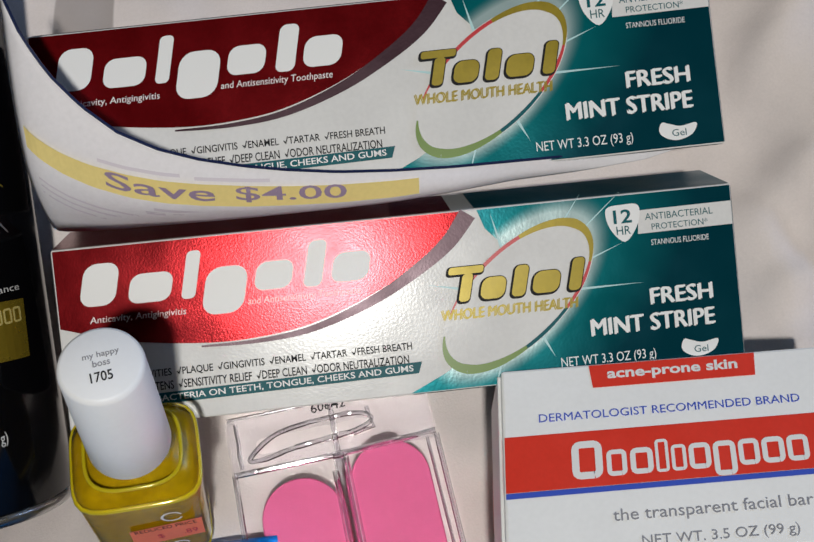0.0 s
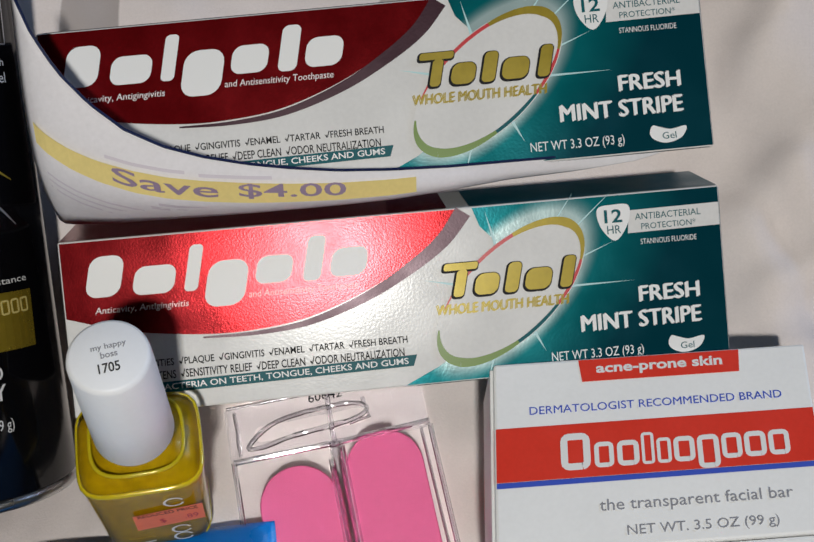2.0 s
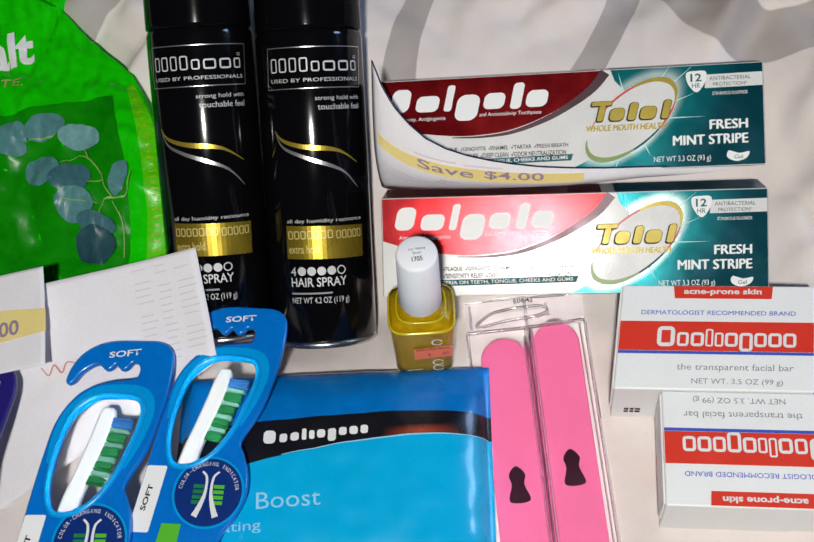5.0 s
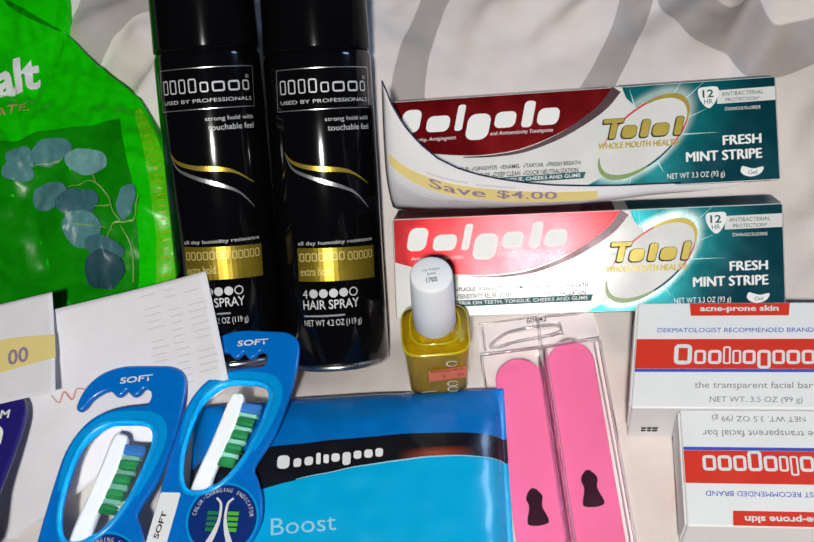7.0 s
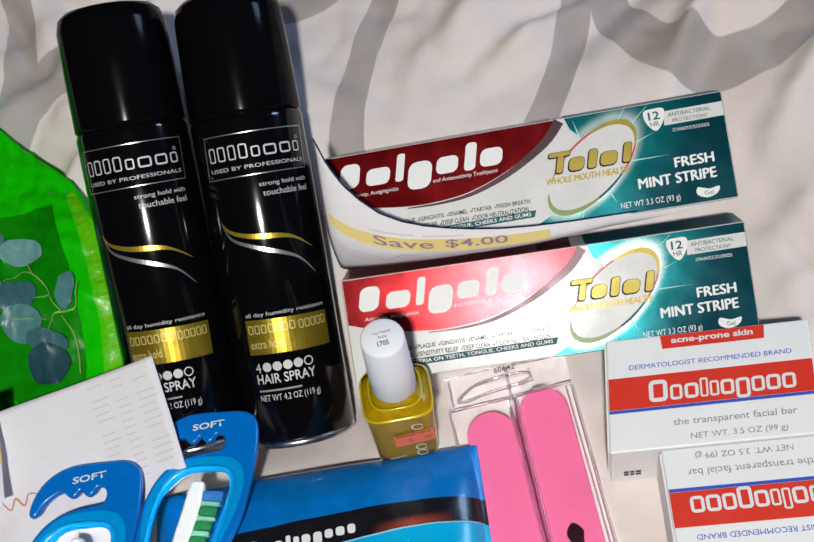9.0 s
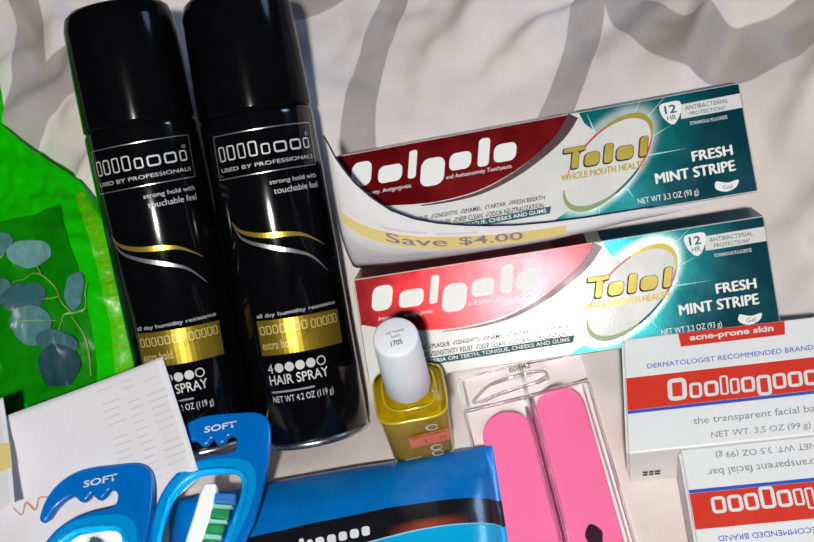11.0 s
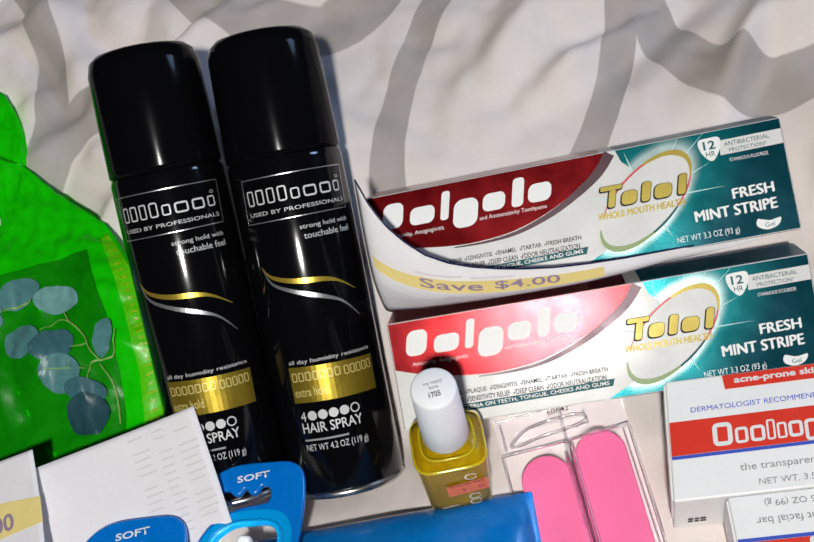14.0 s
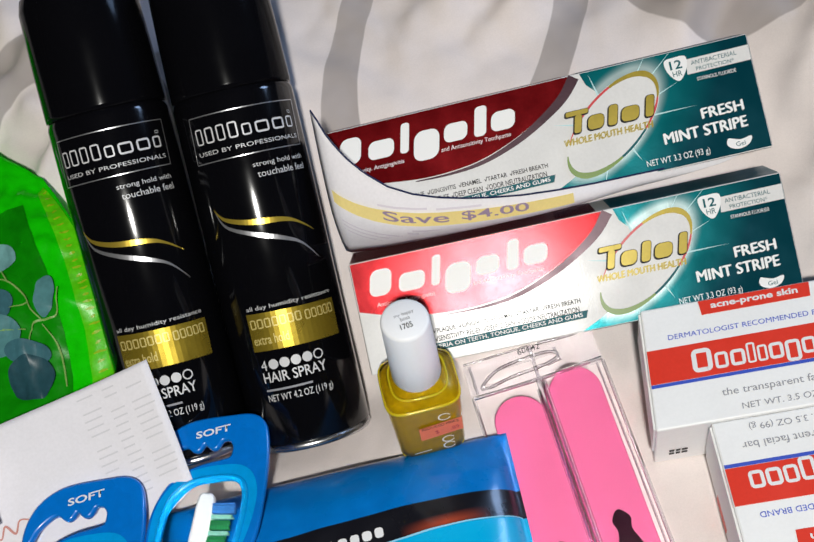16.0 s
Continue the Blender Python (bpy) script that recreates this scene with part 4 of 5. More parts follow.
# ---- nail files in a blister ----
def nail_files(m):
    root = thing("nail_file_pack", m, "two pink nail files in a clear plastic blister", "nail files")
    for x0, top in ((0.0050, -0.0172), (0.0282, -0.0122)):
        r = 0.0097
        out = [(x0 + r + r * math.cos(radians(a)), top - r + r * math.sin(radians(a))) for a in range(0, 181, 10)] + [(x0, -0.118), (x0 + 2 * r, -0.118)]
        b2 = slab_bm(out, (), 0.0022, 0.0004)
        bmesh.ops.translate(b2, verts=b2.verts[:], vec=(0, 0, 0.0030))
        part("nail_file", b2, pink, root, "matt pink emery board")
        blot = smooth_line([(x0 + 0.0055, top - 0.0725), (x0 + 0.0068, top - 0.0655), (x0 + 0.0060, top - 0.0612), (x0 + 0.0092, top - 0.0575), (x0 + 0.0128, top - 0.0612), (x0 + 0.0120, top - 0.0655), (x0 + 0.0138, top - 0.0725)], 4, True)
        part("print_mark", on_top(poly_bm(blot), 0.00535), foil_dark, root, "small dark printed mark")
    tray = slab_bm(round_rect(0.0, -0.122, 0.0515, -0.0135, 0.002), (), 0.0012, 0.0003)
    bmesh.ops.translate(tray, verts=tray.verts[:], vec=(0, 0, 0.0060))
    part("tray", tray, clear, root, "clear plastic tray")
    head = slab_bm(round_rect(-0.0005, -0.0135, 0.0515, 0.0015, 0.0015), (round_rect(0.006, -0.0095, 0.0365, -0.0045, 0.0023),), 0.0009, 0.0003)
    bmesh.ops.translate(head, verts=head.verts[:], vec=(0, 0, 0.0050))
    part("header", head, clear, root, "clear hanging tab with a slot")
    crumple = lambda x, y: 0.0068 + 0.0016 * abs(noise.noise((x * 160, y * 210, 2.5))) + 0.0010 * noise.noise((x * 420, y * 380, 7.1))
    part("film", heights_bm(0.0, 0.0512, -0.0140, 0.0010, 60, 24, crumple), film_clear, root, "crumpled clear film over the header", True)
    z = 0.0068
    for pts, rad in ((((0.0, -0.0135, z), (0.0, -0.06, z), (0.0, -0.12, z)), 0.0007), (((0.0515, -0.0135, z), (0.0515, -0.06, z), (0.0515, -0.12, z)), 0.0007),
                     (((0.0262, -0.0135, z), (0.0262, -0.06, z), (0.0262, -0.12, z)), 0.0015), (((0.0, -0.0135, z), (0.026, -0.0135, z), (0.0515, -0.0125, z)), 0.0008),
                     (((0.0265, 0.0015, z), (0.0262, -0.0135, z)), 0.0007), (((0.002, -0.012, 0.006), (0.002, 0.0, 0.006)), 0.0005), (((0.030, 0.0012, 0.006), (0.044, 0.0004, 0.0062), (0.0505, 0.0012, 0.006)), 0.0006),
                     (((0.0, 0.0015, 0.006), (0.026, 0.0015, 0.006)), 0.0005), (((0.0245, -0.0175, z), (0.0245, -0.06, z), (0.0245, -0.12, z)), 0.0006), (((0.0280, -0.0145, z), (0.0280, -0.06, z), (0.0280, -0.12, z)), 0.0006),
                     (((0.049, -0.014, z), (0.0495, -0.06, z), (0.0495, -0.12, z)), 0.0004), (((0.0355, -0.0025, 0.0062), (0.0365, -0.008, 0.0062), (0.031, -0.0088, 0.0062)), 0.0005)):
        part("bead", tube_bm(pts, rad), bead_clear, root)
    loop = [(x, y, 0.0062) for x, y in smooth_line([(0.0045, -0.0095), (0.0125, -0.0045), (0.026, -0.0032), (0.034, -0.0038), (0.036, -0.0062), (0.030, -0.0082), (0.016, -0.0092), (0.007, -0.0108)], 5, True)]
    part("slot_bead", tube_bm(loop, 0.0007, 8, True), bead_clear, root)
    part("lettering", on_top(text_bm("60642", 0.0215, -0.0012, 0.0305, 0.0012, 0, 0.01), 0.0062), ink_black, root)
    return root


nail_files(pose(0.0335, 0.0030, 0.0004, 1.0, 0, 8.2))


# ---- soap cartons ----
def soap_carton(m, label, turned):
    root = thing("soap_carton", m, label, "soap box", "soap cartons")
    L, D, H = 0.077, 0.0470, 0.0325
    part("carton", box_bm(0, L, -D, 0, 0, H, 0.0007), card_white, root)

    def top(b2, lift=0.0002):
        if turned:
            bmesh.ops.rotate(b2, verts=b2.verts[:], cent=(L / 2, -D / 2, 0), matrix=Matrix.Rotation(math.pi, 3, "Z"))
        return on_top(b2, H + lift)

    part("red_band", top(poly_bm([(0.0004, -0.0300), (L - 0.0004, -0.0300), (L - 0.0004, -0.0168), (0.0004, -0.0168)])), card_red, root, "red printed band")
    part("blue_line", top(poly_bm([(0.0004, -0.0314), (L - 0.0004, -0.0314), (L - 0.0004, -0.0301), (0.0004, -0.0301)])), ink_blue, root)
    part("red_tag", top(poly_bm([(0.0215, -0.0062), (0.0600, -0.0062), (0.0604, -0.0005), (0.0208, -0.0005)])), card_red, root)
    part("lettering", top(text_bm("acne-prone skin", 0.0250, -0.0050, 0.0560, -0.0016, 0, 0.03), 0.0004), ink_white, root)
    part("lettering", top(text_bm("DERMATOLOGIST RECOMMENDED BRAND", 0.0085, -0.0138, 0.0695, -0.0118), 0.0003), ink_blue, root)
    mark = [(15.5, -28.2, 22.5, -19.2), (23.4, -28.0, 28.0, -21.8), (28.8, -28.0, 34.0, -21.8), (34.6, -28.0, 37.6, -20.2), (38.2, -28.0, 41.6, -21.8), (42.2, -28.0, 47.2, -21.8), (47.8, -30.0, 53.0, -21.8), (53.6, -28.0, 58.4, -21.8), (59.0, -28.0, 64.2, -21.8), (64.8, -28.0, 69.8, -21.8)]
    plain_mark("maker_mark", mark, 0.0, lambda b: top(b, 0.0004), ink_white, root, 0.24)
    part("lettering", top(text_bm("the transparent facial bar", 0.0240, -0.0392, 0.0690, -0.0356), 0.0003), ink_grey, root)
    part("lettering", top(text_bm("NET WT. 3.5 OZ (99 g)", 0.0300, -0.0450, 0.0650, -0.0420), 0.0003), ink_grey, root)
    side = poly_bm([(-0.0300, 0.0006), (-0.0168, 0.0006), (-0.0168, H - 0.0006), (-0.0300, H - 0.0006)])
    for v in side.verts:
        y = v.co.x if not turned else -D - v.co.x
        v.co = (-0.00015, y, v.co.y)
    part("red_side", side, card_red, root)
    if not turned:
        for i in range(2):
            for c0, c1 in ((0.0052, 0.0070), (0.0076, 0.0092), (0.0097, 0.0118)):
                stamp = poly_bm([(c0, 0.0098 - 0.0028 * i), (c1, 0.0098 - 0.0028 * i), (c1, 0.0116 - 0.0028 * i), (c0, 0.0116 - 0.0028 * i)])
                for v in stamp.verts:
                    v.co = (v.co.x, -D - 0.0002, v.co.y)
                part("date_stamp", stamp, ink_black, root, "small black stamped date bars")
    flap = box_bm(-0.0008, 0.0, -D + 0.001, -0.001, 0.010, H - 0.001, 0.0002)
    part("end_flap", flap, card_white, root, "tucked end flap")
    for ob in root.children:
        for v in ob.data.vertices:
            v.co.y *= 0.985
            if not turned:
                v.co.x += 0.10 * v.co.y
    return root


soap_carton(pose(0.1015, 0.0017, 0.0005, 0, 0, 0.5), "white and red soap carton lying on its back", False)
soap_carton(pose(0.1160, -0.0447, -0.0002, 0, 0, 0.5), "white and red soap carton lying upside down", True)


# ---- toothbrush packs ----
def toothbrush_pack(m, label):
    root = thing("toothbrush_pack", m, label, "toothbrush", "toothbrush packs")
    k = 0.001
    sc = lambda pts: [(x * k, y * k) for x, y in pts]
    outer = smooth_line([(-83.6, -26.8), (-82, -21), (-78.5, -15.8), (-73, -12.2), (-66, -10.7), (-55, -10.9), (-46.5, -11.6), (-42.2, -14.6), (-40.9, -20), (-41.3, -30), (-43.0, -41), (-47, -57), (-53.5, -70.5), (-51.5, -76.5),
                         (-49, -84), (-48.4, -93), (-52, -103), (-57, -112), (-60, -135), (-98, -135), (-95, -118), (-91.5, -95), (-89.0, -72), (-87.2, -58), (-85.0, -46), (-80.5, -37), (-74.5, -31.4), (-66, -28.6),
                         (-58, -27.8), (-54.2, -26.8), (-53.0, -22.6), (-54.6, -19.6), (-57.6, -19.2), (-59.8, -21.8), (-61.6, -21.9), (-64.2, -19.4), (-66.6, -21.8), (-68.4, -21.7), (-70.8, -19.6), (-74.0, -20.0), (-79.0, -23.4), (-82.0, -27.6)], 4, True)
    window = smooth_line([(-70, -35.8), (-60, -35.2), (-52.6, -37.0), (-50.6, -43), (-53.0, -54), (-57.5, -66), (-64, -76), (-72, -81), (-79.5, -80), (-82.5, -70), (-81.5, -55), (-77.5, -42)], 6, True)
    window = [(-66.5 + (x + 66.5) * 1.07, -57 + (y + 57) * 1.05) for x, y in window]
    part("card", slab_bm(sc(outer), (sc(window),), 0.0030, 0.0008), blue_card, root, "blue card with a wavy hanging hook")
    ring = [(x * k, y * k, 0.0030) for x, y in window]
    part("blister_rim", tube_bm(ring, 0.0013, 8, True), blue_light, root, smooth=True)
    glow = strip_bm(sc(smooth_line([(-84.5, -62), (-83, -50), (-78.5, -40.5), (-70, -33.6), (-60, -32.6), (-50.5, -34.0), (-47.6, -41), (-49.6, -52), (-54.5, -64)], 6)), (0.0030, 0.0062, 0.0066, 0.0052, 0.0020))
    part("rim_print", on_top(glow, 0.00315), blue_light, root)
    part("lettering", on_top(text_bm("SOFT", -0.0676, -0.0172, -0.0542, -0.0145, 0.1, 0.02, 5), 0.0033), ink_white, root)
    b2 = slab_bm(sc(smooth_line([(-66.6, -40.4), (-64.6, -39.6), (-62.8, -41.2), (-64.4, -52), (-68.0, -64), (-71.4, -76), (-73, -95), (-79.0, -95), (-77.0, -78), (-72.6, -63), (-69.4, -51)], 5, True)), (), 0.0044, 0.0012)
    bmesh.ops.translate(b2, verts=b2.verts[:], vec=(0, 0, -0.0022))
    part("brush_handle", b2, brush_white, root, "white brush neck and head")
    tuft = random.Random(3)
    for row in range(9):
        y = -44.5 - 2.9 * row
        mat = bristle_blue if row == 0 else (bristle_pale if row % 2 else bristle_green)
        h = 1.1 if mat is bristle_pale else 3.2
        root_x = -64.2 + (y + 44) * 0.29
        b3 = bmesh.new()
        for i in range(10):
            for zz in (0.0, 0.0011):
                yy = y - h / 2 + h * i / 9 + tuft.uniform(-0.15, 0.15)
                tip = (root_x + 10.2 - 0.12 * row + tuft.uniform(-0.8, 0.5)) * k
                ty = yy - 1.5 + tuft.uniform(-0.2, 0.2)
                s = [b3.verts.new(q) for q in ((root_x * k, (yy - 0.2) * k, zz), (root_x * k, (yy + 0.2) * k, zz), (tip, (ty + 0.2) * k, zz), (tip, (ty - 0.2) * k, zz))]
                t = [b3.verts.new(v.co + Vector((0, 0, 0.0007))) for v in s]
                b3.faces.new(list(reversed(s)))
                b3.faces.new(t)
                for q in range(4):
                    b3.faces.new((s[q], s[(q + 1) % 4], t[(q + 1) % 4], t[q]))
        part("bristles", b3, mat, root)
    back = slab_bm(sc(window), (), 0.0005, 0.0001)
    bmesh.ops.translate(back, verts=back.verts[:], vec=(0, 0, 0.0046))
    part("blister_window", back, window_grey, root, "clear plastic blister")
    c = (-0.0629, -0.0928)
    part("badge", on_top(poly_bm(ellipse(*c, 0.0140, 0.0140, 0, 48)), 0.0034), blue_dark, root, "round dark blue badge")
    part("badge_rim", on_top(strip_bm(ellipse(*c, 0.0144, 0.0144, 0, 48) + [(c[0] + 0.0144, c[1])], (0.0010, 0.0010)), 0.0036), blue_light, root)
    for i, ch in enumerate("COLOR-CHANGING INDICATOR"):
        if ch == " ":
            continue
        a = radians(172 - i * 7.1)
        px, py = c[0] + 0.0118 * math.cos(a), c[1] + 0.0118 * math.sin(a)
        wide, tall = (0.00012, 0.0008) if ch == "I" else ((0.0003, 0.00012) if ch == "-" else (0.0005, 0.0008))
        part("lettering", on_top(text_bm(ch, px - wide, py - tall, px + wide, py + tall, 0, 0, math.degrees(a) - 90), 0.0037), ink_white, root)
    for sx in (-1, 1):
        part("badge_handle", on_top(strip_bm([(c[0] + sx * x * k, c[1] + y * k) for x, y in smooth_line([(3.5, 8.5), (1.4, 6), (1.2, 0), (2.4, -5), (4.4, -10)], 5)], (0.0008, 0.0012, 0.0026)), 0.0037), brush_white, root)
        tufts = [[(c[0] + sx * 2.0 * k, c[1] + y * k), (c[0] + sx * 6.4 * k, c[1] + y * k), (c[0] + sx * 6.4 * k, c[1] + (y + 1.5) * k), (c[0] + sx * 2.0 * k, c[1] + (y + 1.5) * k)] for y in (-5, -2.8, -0.6, 1.6)]
        part("badge_bristles", on_top(poly_bm(*tufts), 0.0036), bristle_green if sx < 0 else bright_green, root)
    part("label_patch", on_top(poly_bm(round_rect(-0.0935, -0.110, -0.0850, -0.0825, 0.0008, 4, 0.12)), 0.0033), card_white, root)
    part("lettering", on_top(text_bm("SOFT", -0.0935, -0.0970, -0.0825, -0.0948, 0, 0.02, 80), 0.0036), ink_black, root)
    part("green_panel", on_top(poly_bm(sc([(-80, -106), (-72, -106), (-74, -134), (-84, -134)])), 0.0033), bright_green, root)
    return root


pack = toothbrush_pack(pose(0, 0, 0.0265), "blue toothbrush blister pack lying on the wipes pouch")
twin = copy_thing(pack, pose(-0.0450, -0.0155, 0.0300, 0, 0, 2.5) @ Matrix.Scale(1.05, 4))
twin["label"] = "blue toothbrush blister pack lying on white paper"


def purple_pack(m):
    root = thing("purple_toothbrush_pack", m, "dark purple-blue toothbrush card on white paper", "toothbrush")
    out = smooth_line([(-24, -2), (-12, 0.5), (-2, -2), (2.0, -10), (0.5, -25), (-3, -45), (-6, -70), (-30, -70), (-34, -30)], 6, True)
    part("card", slab_bm([(x * 0.001, y * 0.001) for x, y in out], (), 0.003, 0.0008), purple_card, root)
    part("lettering", on_top(text_bm("M", -0.0082, -0.0120, -0.0042, -0.0082, 0.1, 0.02, 4), 0.0033), ink_white, root)
    part("label_patch", on_top(poly_bm(round_rect(-0.016, -0.026, -0.005, -0.015, 0.004, 5)), 0.0033), card_white, root)
    return root


purple_pack(pose(-0.1555, -0.0425, 0.0335, 0, 0, 2))


# ---- loose papers ----
def sheet_of_paper(name, m, w, h, label, curve, skew=0.0):
    root = thing(name, m, label, "paper")
    bm = heights_bm(-w, 0, -h, 0, 30, 30, curve)
    for v in bm.verts:
        v.co.y *= 1 + skew * (-v.co.x / w)
        v.co.z = curve(v.co.x, v.co.y)
    ob = part("sheet", bm, paper_white, root, smooth=True)
    sol = ob.modifiers.new("thickness", "SOLIDIFY")
    sol.thickness, sol.offset = 0.0002, -1
    return root


def curve_a(x, y):
    return 0.0012 * math.sin(x * 60) + 0.0008 * math.sin(y * 70 + 1) - 0.12 * max(0.0, -y - 0.045)


receipt = sheet_of_paper("store_receipt", pose(-0.0803, 0.0096, 0.0470, 20, -6, 12.5), 0.115, 0.050, "white printed store paper lying over the can bases", curve_a, 0.9)
rng = random.Random(4)
faint = material("faint_grey_print", (0.66, 0.645, 0.675), 0.75)
faint_red = material("faint_red_print", (0.62, 0.28, 0.24), 0.7)
for i in range(15):
    y = -0.004 - 0.0029 * i
    bars = []
    for x0, wide in ((-0.031, 0.008), (-0.0205, 0.006), (-0.0115, 0.009)):
        if rng.random() < 0.8:
            x, w = x0 + rng.uniform(0, 0.0006), wide * rng.uniform(0.7, 1.0)
            bars.append([(x, y), (x + w, y), (x + w, y + 0.0006), (x, y + 0.0006)])
    if bars:
        part("small_print", on_top(sliced(poly_bm(*bars), 0.002), 0.00012, curve_a), faint, receipt)
for pts in (((-0.078, -0.036), (-0.075, -0.040), (-0.072, -0.036), (-0.069, -0.040), (-0.066, -0.036), (-0.061, -0.038)),):
    part("store_mark", on_top(strip_bm(smooth_line(pts, 6), (0.0004, 0.0009, 0.0004)), 0.0005, curve_a), faint_red, receipt)


def curve_b(x, y):
    return 0.0015 * math.sin(x * 40 + 1) + 0.0006 * math.sin(y * 90)


slip = sheet_of_paper("coupon_slip", pose(-0.1480, 0.0000, 0.0452, 8, -4, 11), 0.070, 0.045, "white coupon slip with a yellow highlighted band", curve_b)
part("highlight", on_top(sliced(poly_bm([(-0.069, -0.0335), (0.0005, -0.0300), (0.0005, -0.0195), (-0.02, -0.0165), (-0.069, -0.0165)]), 0.004), 0.0004, curve_b), yellow_mark, slip)
part("lettering", on_top(sliced(text_bm("00", -0.0215, -0.0290, -0.0120, -0.0220, 0, 0.02), 0.003), 0.0006, curve_b), ink_lilac, slip)


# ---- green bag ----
# outline in millimetres, placed to fit the camera's view at an assumed height
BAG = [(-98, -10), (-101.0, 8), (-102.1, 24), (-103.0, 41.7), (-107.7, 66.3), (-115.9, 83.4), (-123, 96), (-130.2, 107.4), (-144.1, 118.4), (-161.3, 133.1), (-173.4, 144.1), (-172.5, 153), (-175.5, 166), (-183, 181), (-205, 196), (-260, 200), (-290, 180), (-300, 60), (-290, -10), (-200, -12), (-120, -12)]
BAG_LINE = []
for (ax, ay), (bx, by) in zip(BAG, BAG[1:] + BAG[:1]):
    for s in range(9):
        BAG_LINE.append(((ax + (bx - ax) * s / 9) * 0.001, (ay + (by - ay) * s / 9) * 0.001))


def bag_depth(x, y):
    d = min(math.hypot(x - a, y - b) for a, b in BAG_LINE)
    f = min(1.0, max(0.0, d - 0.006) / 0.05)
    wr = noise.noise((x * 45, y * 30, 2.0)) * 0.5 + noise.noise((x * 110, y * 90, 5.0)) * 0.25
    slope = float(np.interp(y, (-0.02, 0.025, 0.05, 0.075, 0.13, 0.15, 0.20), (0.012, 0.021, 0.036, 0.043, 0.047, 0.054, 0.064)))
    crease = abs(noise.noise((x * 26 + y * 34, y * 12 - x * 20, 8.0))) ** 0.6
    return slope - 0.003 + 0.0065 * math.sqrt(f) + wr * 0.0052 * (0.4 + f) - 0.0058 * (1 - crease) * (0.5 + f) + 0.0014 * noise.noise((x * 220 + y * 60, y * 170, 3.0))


def bag_top(x, y):
    return bag_depth(x, y)


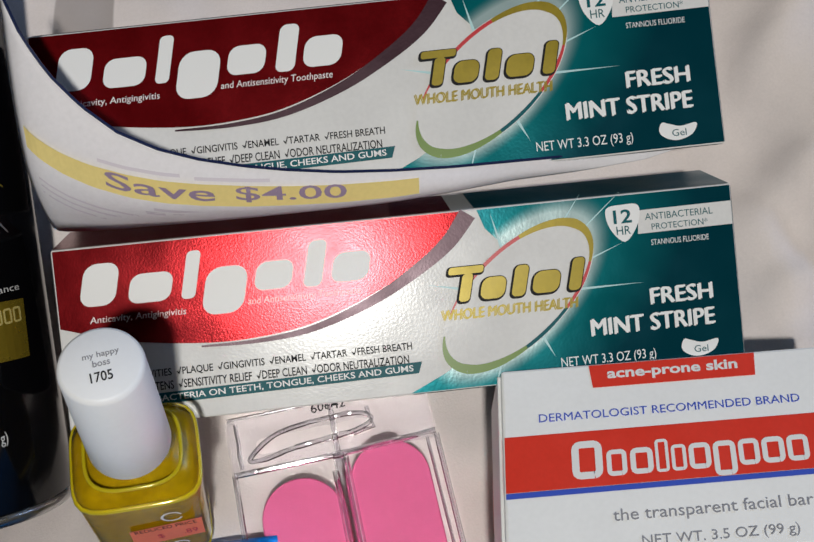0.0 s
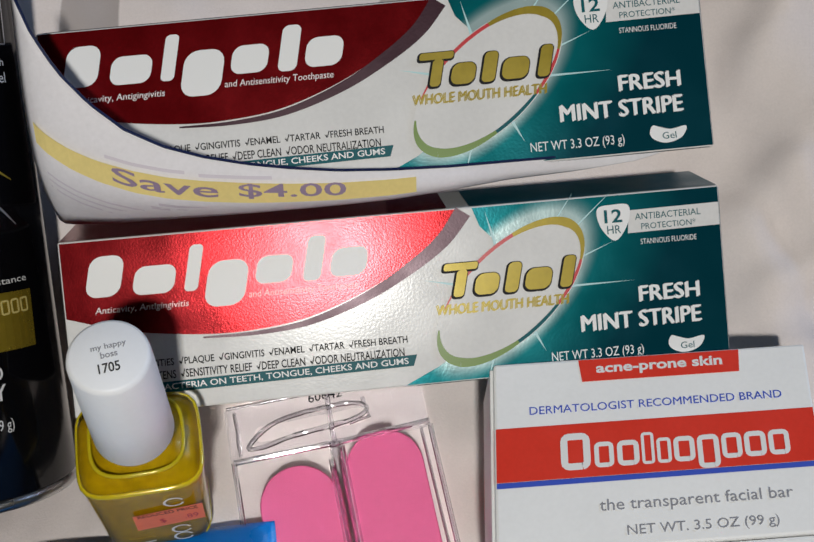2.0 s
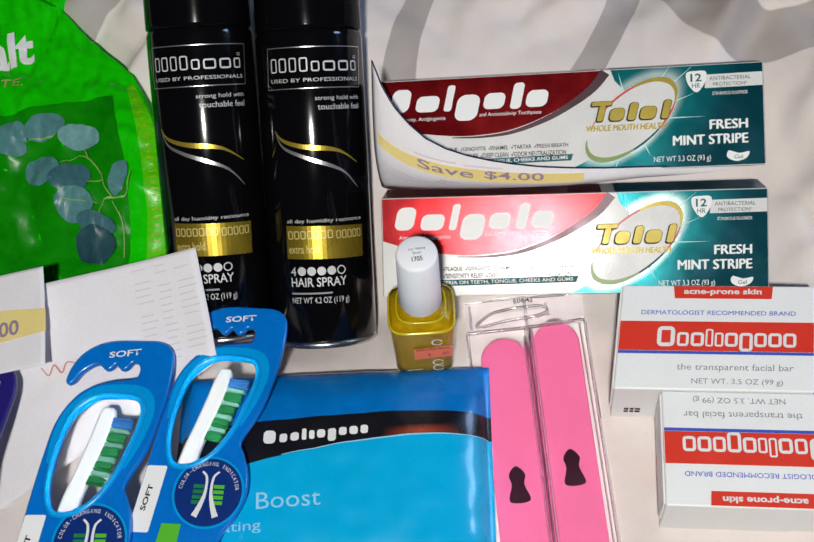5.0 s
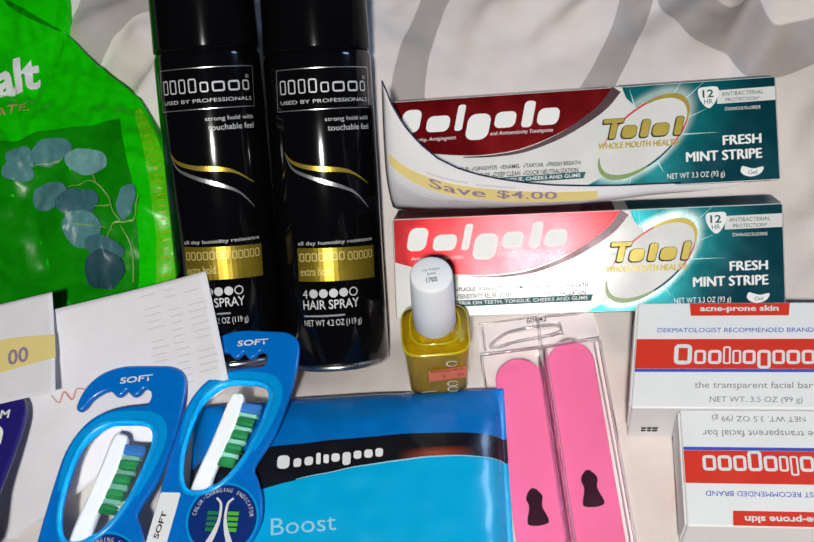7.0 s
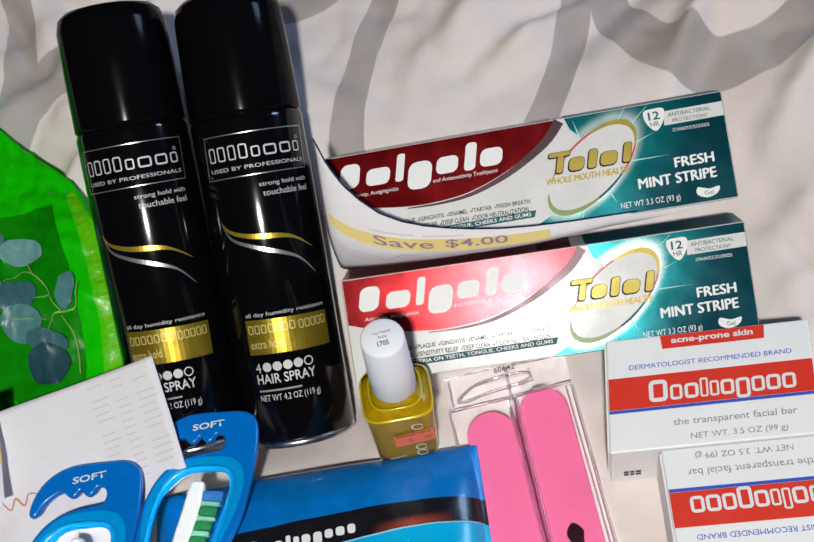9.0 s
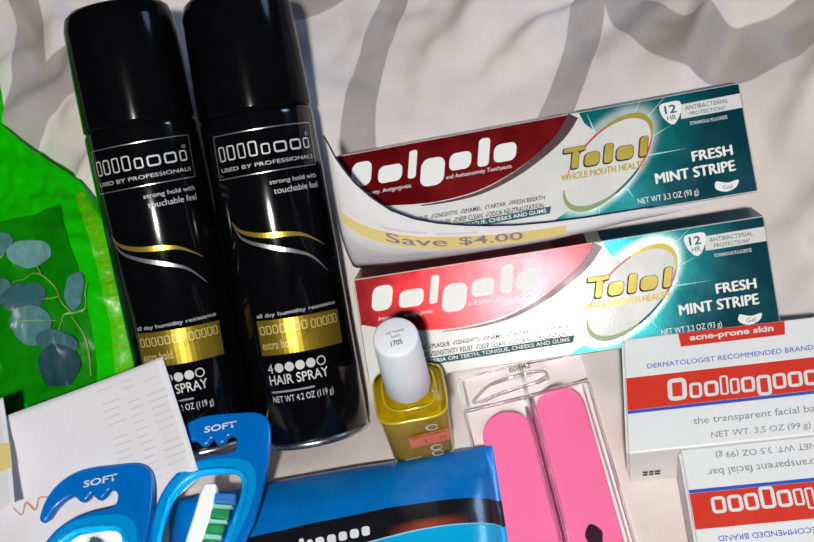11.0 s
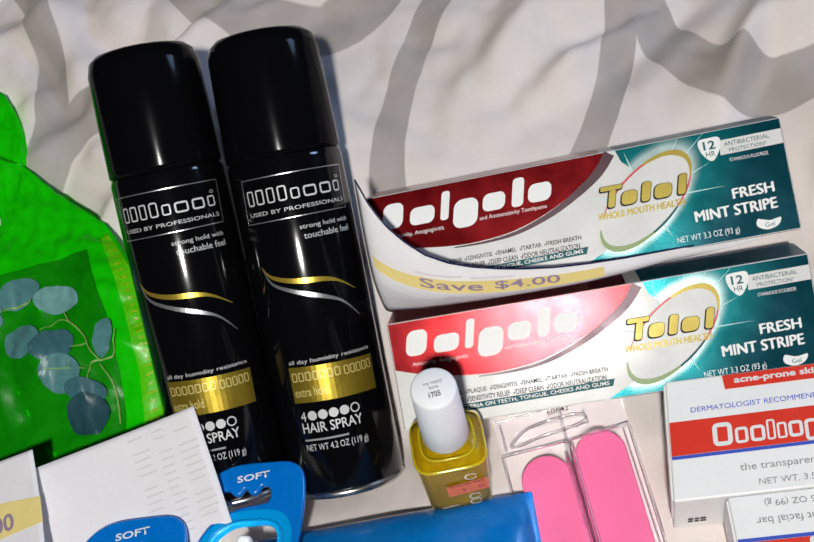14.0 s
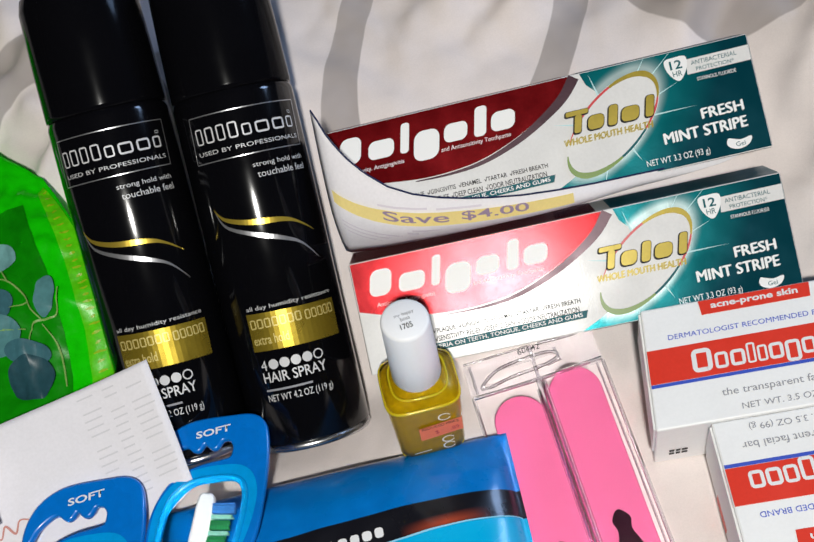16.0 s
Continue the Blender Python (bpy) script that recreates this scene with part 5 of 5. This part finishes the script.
def salt_bag():
    root = thing("salt_bag", Matrix.Identity(4), "bright green plastic bag with a leaf print and sealed edge", "bag")
    bm = bmesh.new()
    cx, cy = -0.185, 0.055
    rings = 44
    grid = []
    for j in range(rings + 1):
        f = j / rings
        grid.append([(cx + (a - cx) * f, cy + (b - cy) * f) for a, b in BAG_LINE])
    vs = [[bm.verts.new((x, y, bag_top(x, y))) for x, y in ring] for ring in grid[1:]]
    n = len(BAG_LINE)
    mid = bm.verts.new((cx, cy, bag_top(cx, cy)))
    for i in range(n):
        bm.faces.new((mid, vs[0][i], vs[0][(i + 1) % n]))
    for a, b in zip(vs, vs[1:]):
        for i in range(n):
            bm.faces.new((a[i], b[i], b[(i + 1) % n], a[(i + 1) % n]))
    under = [bm.verts.new((cx + (v.co.x - cx) * 0.93, cy + (v.co.y - cy) * 0.93, 0.0)) for v in vs[-1]]
    for i in range(n):
        bm.faces.new((vs[-1][i], under[i], under[(i + 1) % n], vs[-1][(i + 1) % n]))
    bm.faces.new(list(reversed(under)))
    bmesh.ops.recalc_face_normals(bm, faces=bm.faces[:])
    part("film", bm, bag_green, root, smooth=True)

    def lay(b2, lift):
        sliced(sliced(b2, 0.003), 0.003, 1)
        return on_top(b2, lift, bag_top)

    k = 0.001
    sc = lambda pts: [(x * k, y * k) for x, y in pts]
    part("seal", lay(strip_bm(sc(smooth_line([(-109.0, -5), (-109.8, 28.4), (-110.2, 41.8), (-113.5, 58.5), (-118.6, 77.3), (-126, 93), (-131, 102)], 6)), (0.010, 0.010, 0.008, 0.003)), 0.0006), bag_seal, root, "crimped yellow-green seal", True)
    rng2 = random.Random(9)
    for i in range(26):
        t = i / 25
        px, py = np.interp(t, (0, 0.25, 0.5, 0.75, 1), (-109.9, -110.2, -113.6, -118.6, -129)), np.interp(t, (0, 0.25, 0.5, 0.75, 1), (20, 41.8, 58.5, 77.3, 100))
        w = rng2.uniform(1.2, 3.0) * (1 - 0.5 * t)
        part("crimp", lay(strip_bm(sc([(px - w, py - 0.6), (px, py), (px + w, py + 0.6)]), (0.0004, 0.0011, 0.0004)), 0.0010), seal_mark, root)
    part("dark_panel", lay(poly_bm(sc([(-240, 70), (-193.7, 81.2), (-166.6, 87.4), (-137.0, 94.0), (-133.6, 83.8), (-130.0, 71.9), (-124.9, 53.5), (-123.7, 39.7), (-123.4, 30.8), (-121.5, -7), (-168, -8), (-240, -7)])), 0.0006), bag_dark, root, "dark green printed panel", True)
    # leaf centres and sizes are fitted to the camera's view as well
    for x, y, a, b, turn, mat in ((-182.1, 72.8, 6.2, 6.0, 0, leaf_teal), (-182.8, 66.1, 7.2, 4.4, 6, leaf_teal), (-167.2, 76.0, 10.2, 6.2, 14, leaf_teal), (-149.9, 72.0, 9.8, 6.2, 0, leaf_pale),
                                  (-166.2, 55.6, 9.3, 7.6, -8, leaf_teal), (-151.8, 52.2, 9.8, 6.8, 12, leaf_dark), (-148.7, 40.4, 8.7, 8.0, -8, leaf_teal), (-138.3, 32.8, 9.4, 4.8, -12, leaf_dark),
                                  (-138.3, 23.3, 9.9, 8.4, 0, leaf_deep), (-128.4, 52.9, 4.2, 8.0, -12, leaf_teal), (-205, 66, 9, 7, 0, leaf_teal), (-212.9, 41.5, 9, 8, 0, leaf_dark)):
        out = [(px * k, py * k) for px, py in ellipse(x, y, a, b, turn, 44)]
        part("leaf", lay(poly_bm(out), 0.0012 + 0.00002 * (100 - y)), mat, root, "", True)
    for pts in (((-156.9, 58.5), (-149.0, 62.7), (-142.6, 60.2), (-136.5, 53.6), (-134.8, 48.6), (-131.5, 44.7)), ((-146.6, 66.2), (-143.3, 60.3)), ((-137.1, 36.4), (-136.3, 42.0), (-132.9, 44.2), (-124.7, 45.2), (-122.3, 54.8)),
                ((-131.5, 43.1), (-126.3, 34.1), (-124.4, 18.6)), ((-143.7, 50.4), (-135.5, 51.0)), ((-154.8, 42.1), (-138.4, 42.0)), ((-177.6, 70.0), (-166.5, 70.5), (-160.3, 71.8))):
        part("stem", lay(strip_bm(sc(smooth_line(pts, 6)), (0.0003, 0.0007, 0.0005)), 0.0024), stem_green, root)
    # dark green strip laid over the film near the top edge
    part("neck_fold", lay(strip_bm(sc(smooth_line([(-174.5, 143.5), (-186, 148), (-198.2, 154.5), (-208, 162)], 6)), (0.0006, 0.0026, 0.0030, 0.0010)), 0.0008), bag_dark, root, "dark green strip across the gathered neck", True)
    part("lettering", lay(text_bm("alt", -0.2060, 0.1105, -0.1830, 0.1300, 0, 0.035, 14), 0.0010), ink_white, root)
    part("lettering", lay(text_bm("FATE.", -0.2040, 0.0965, -0.1825, 0.1020, 0, 0.0, 9), 0.0010), gold_pale, root)
    return root


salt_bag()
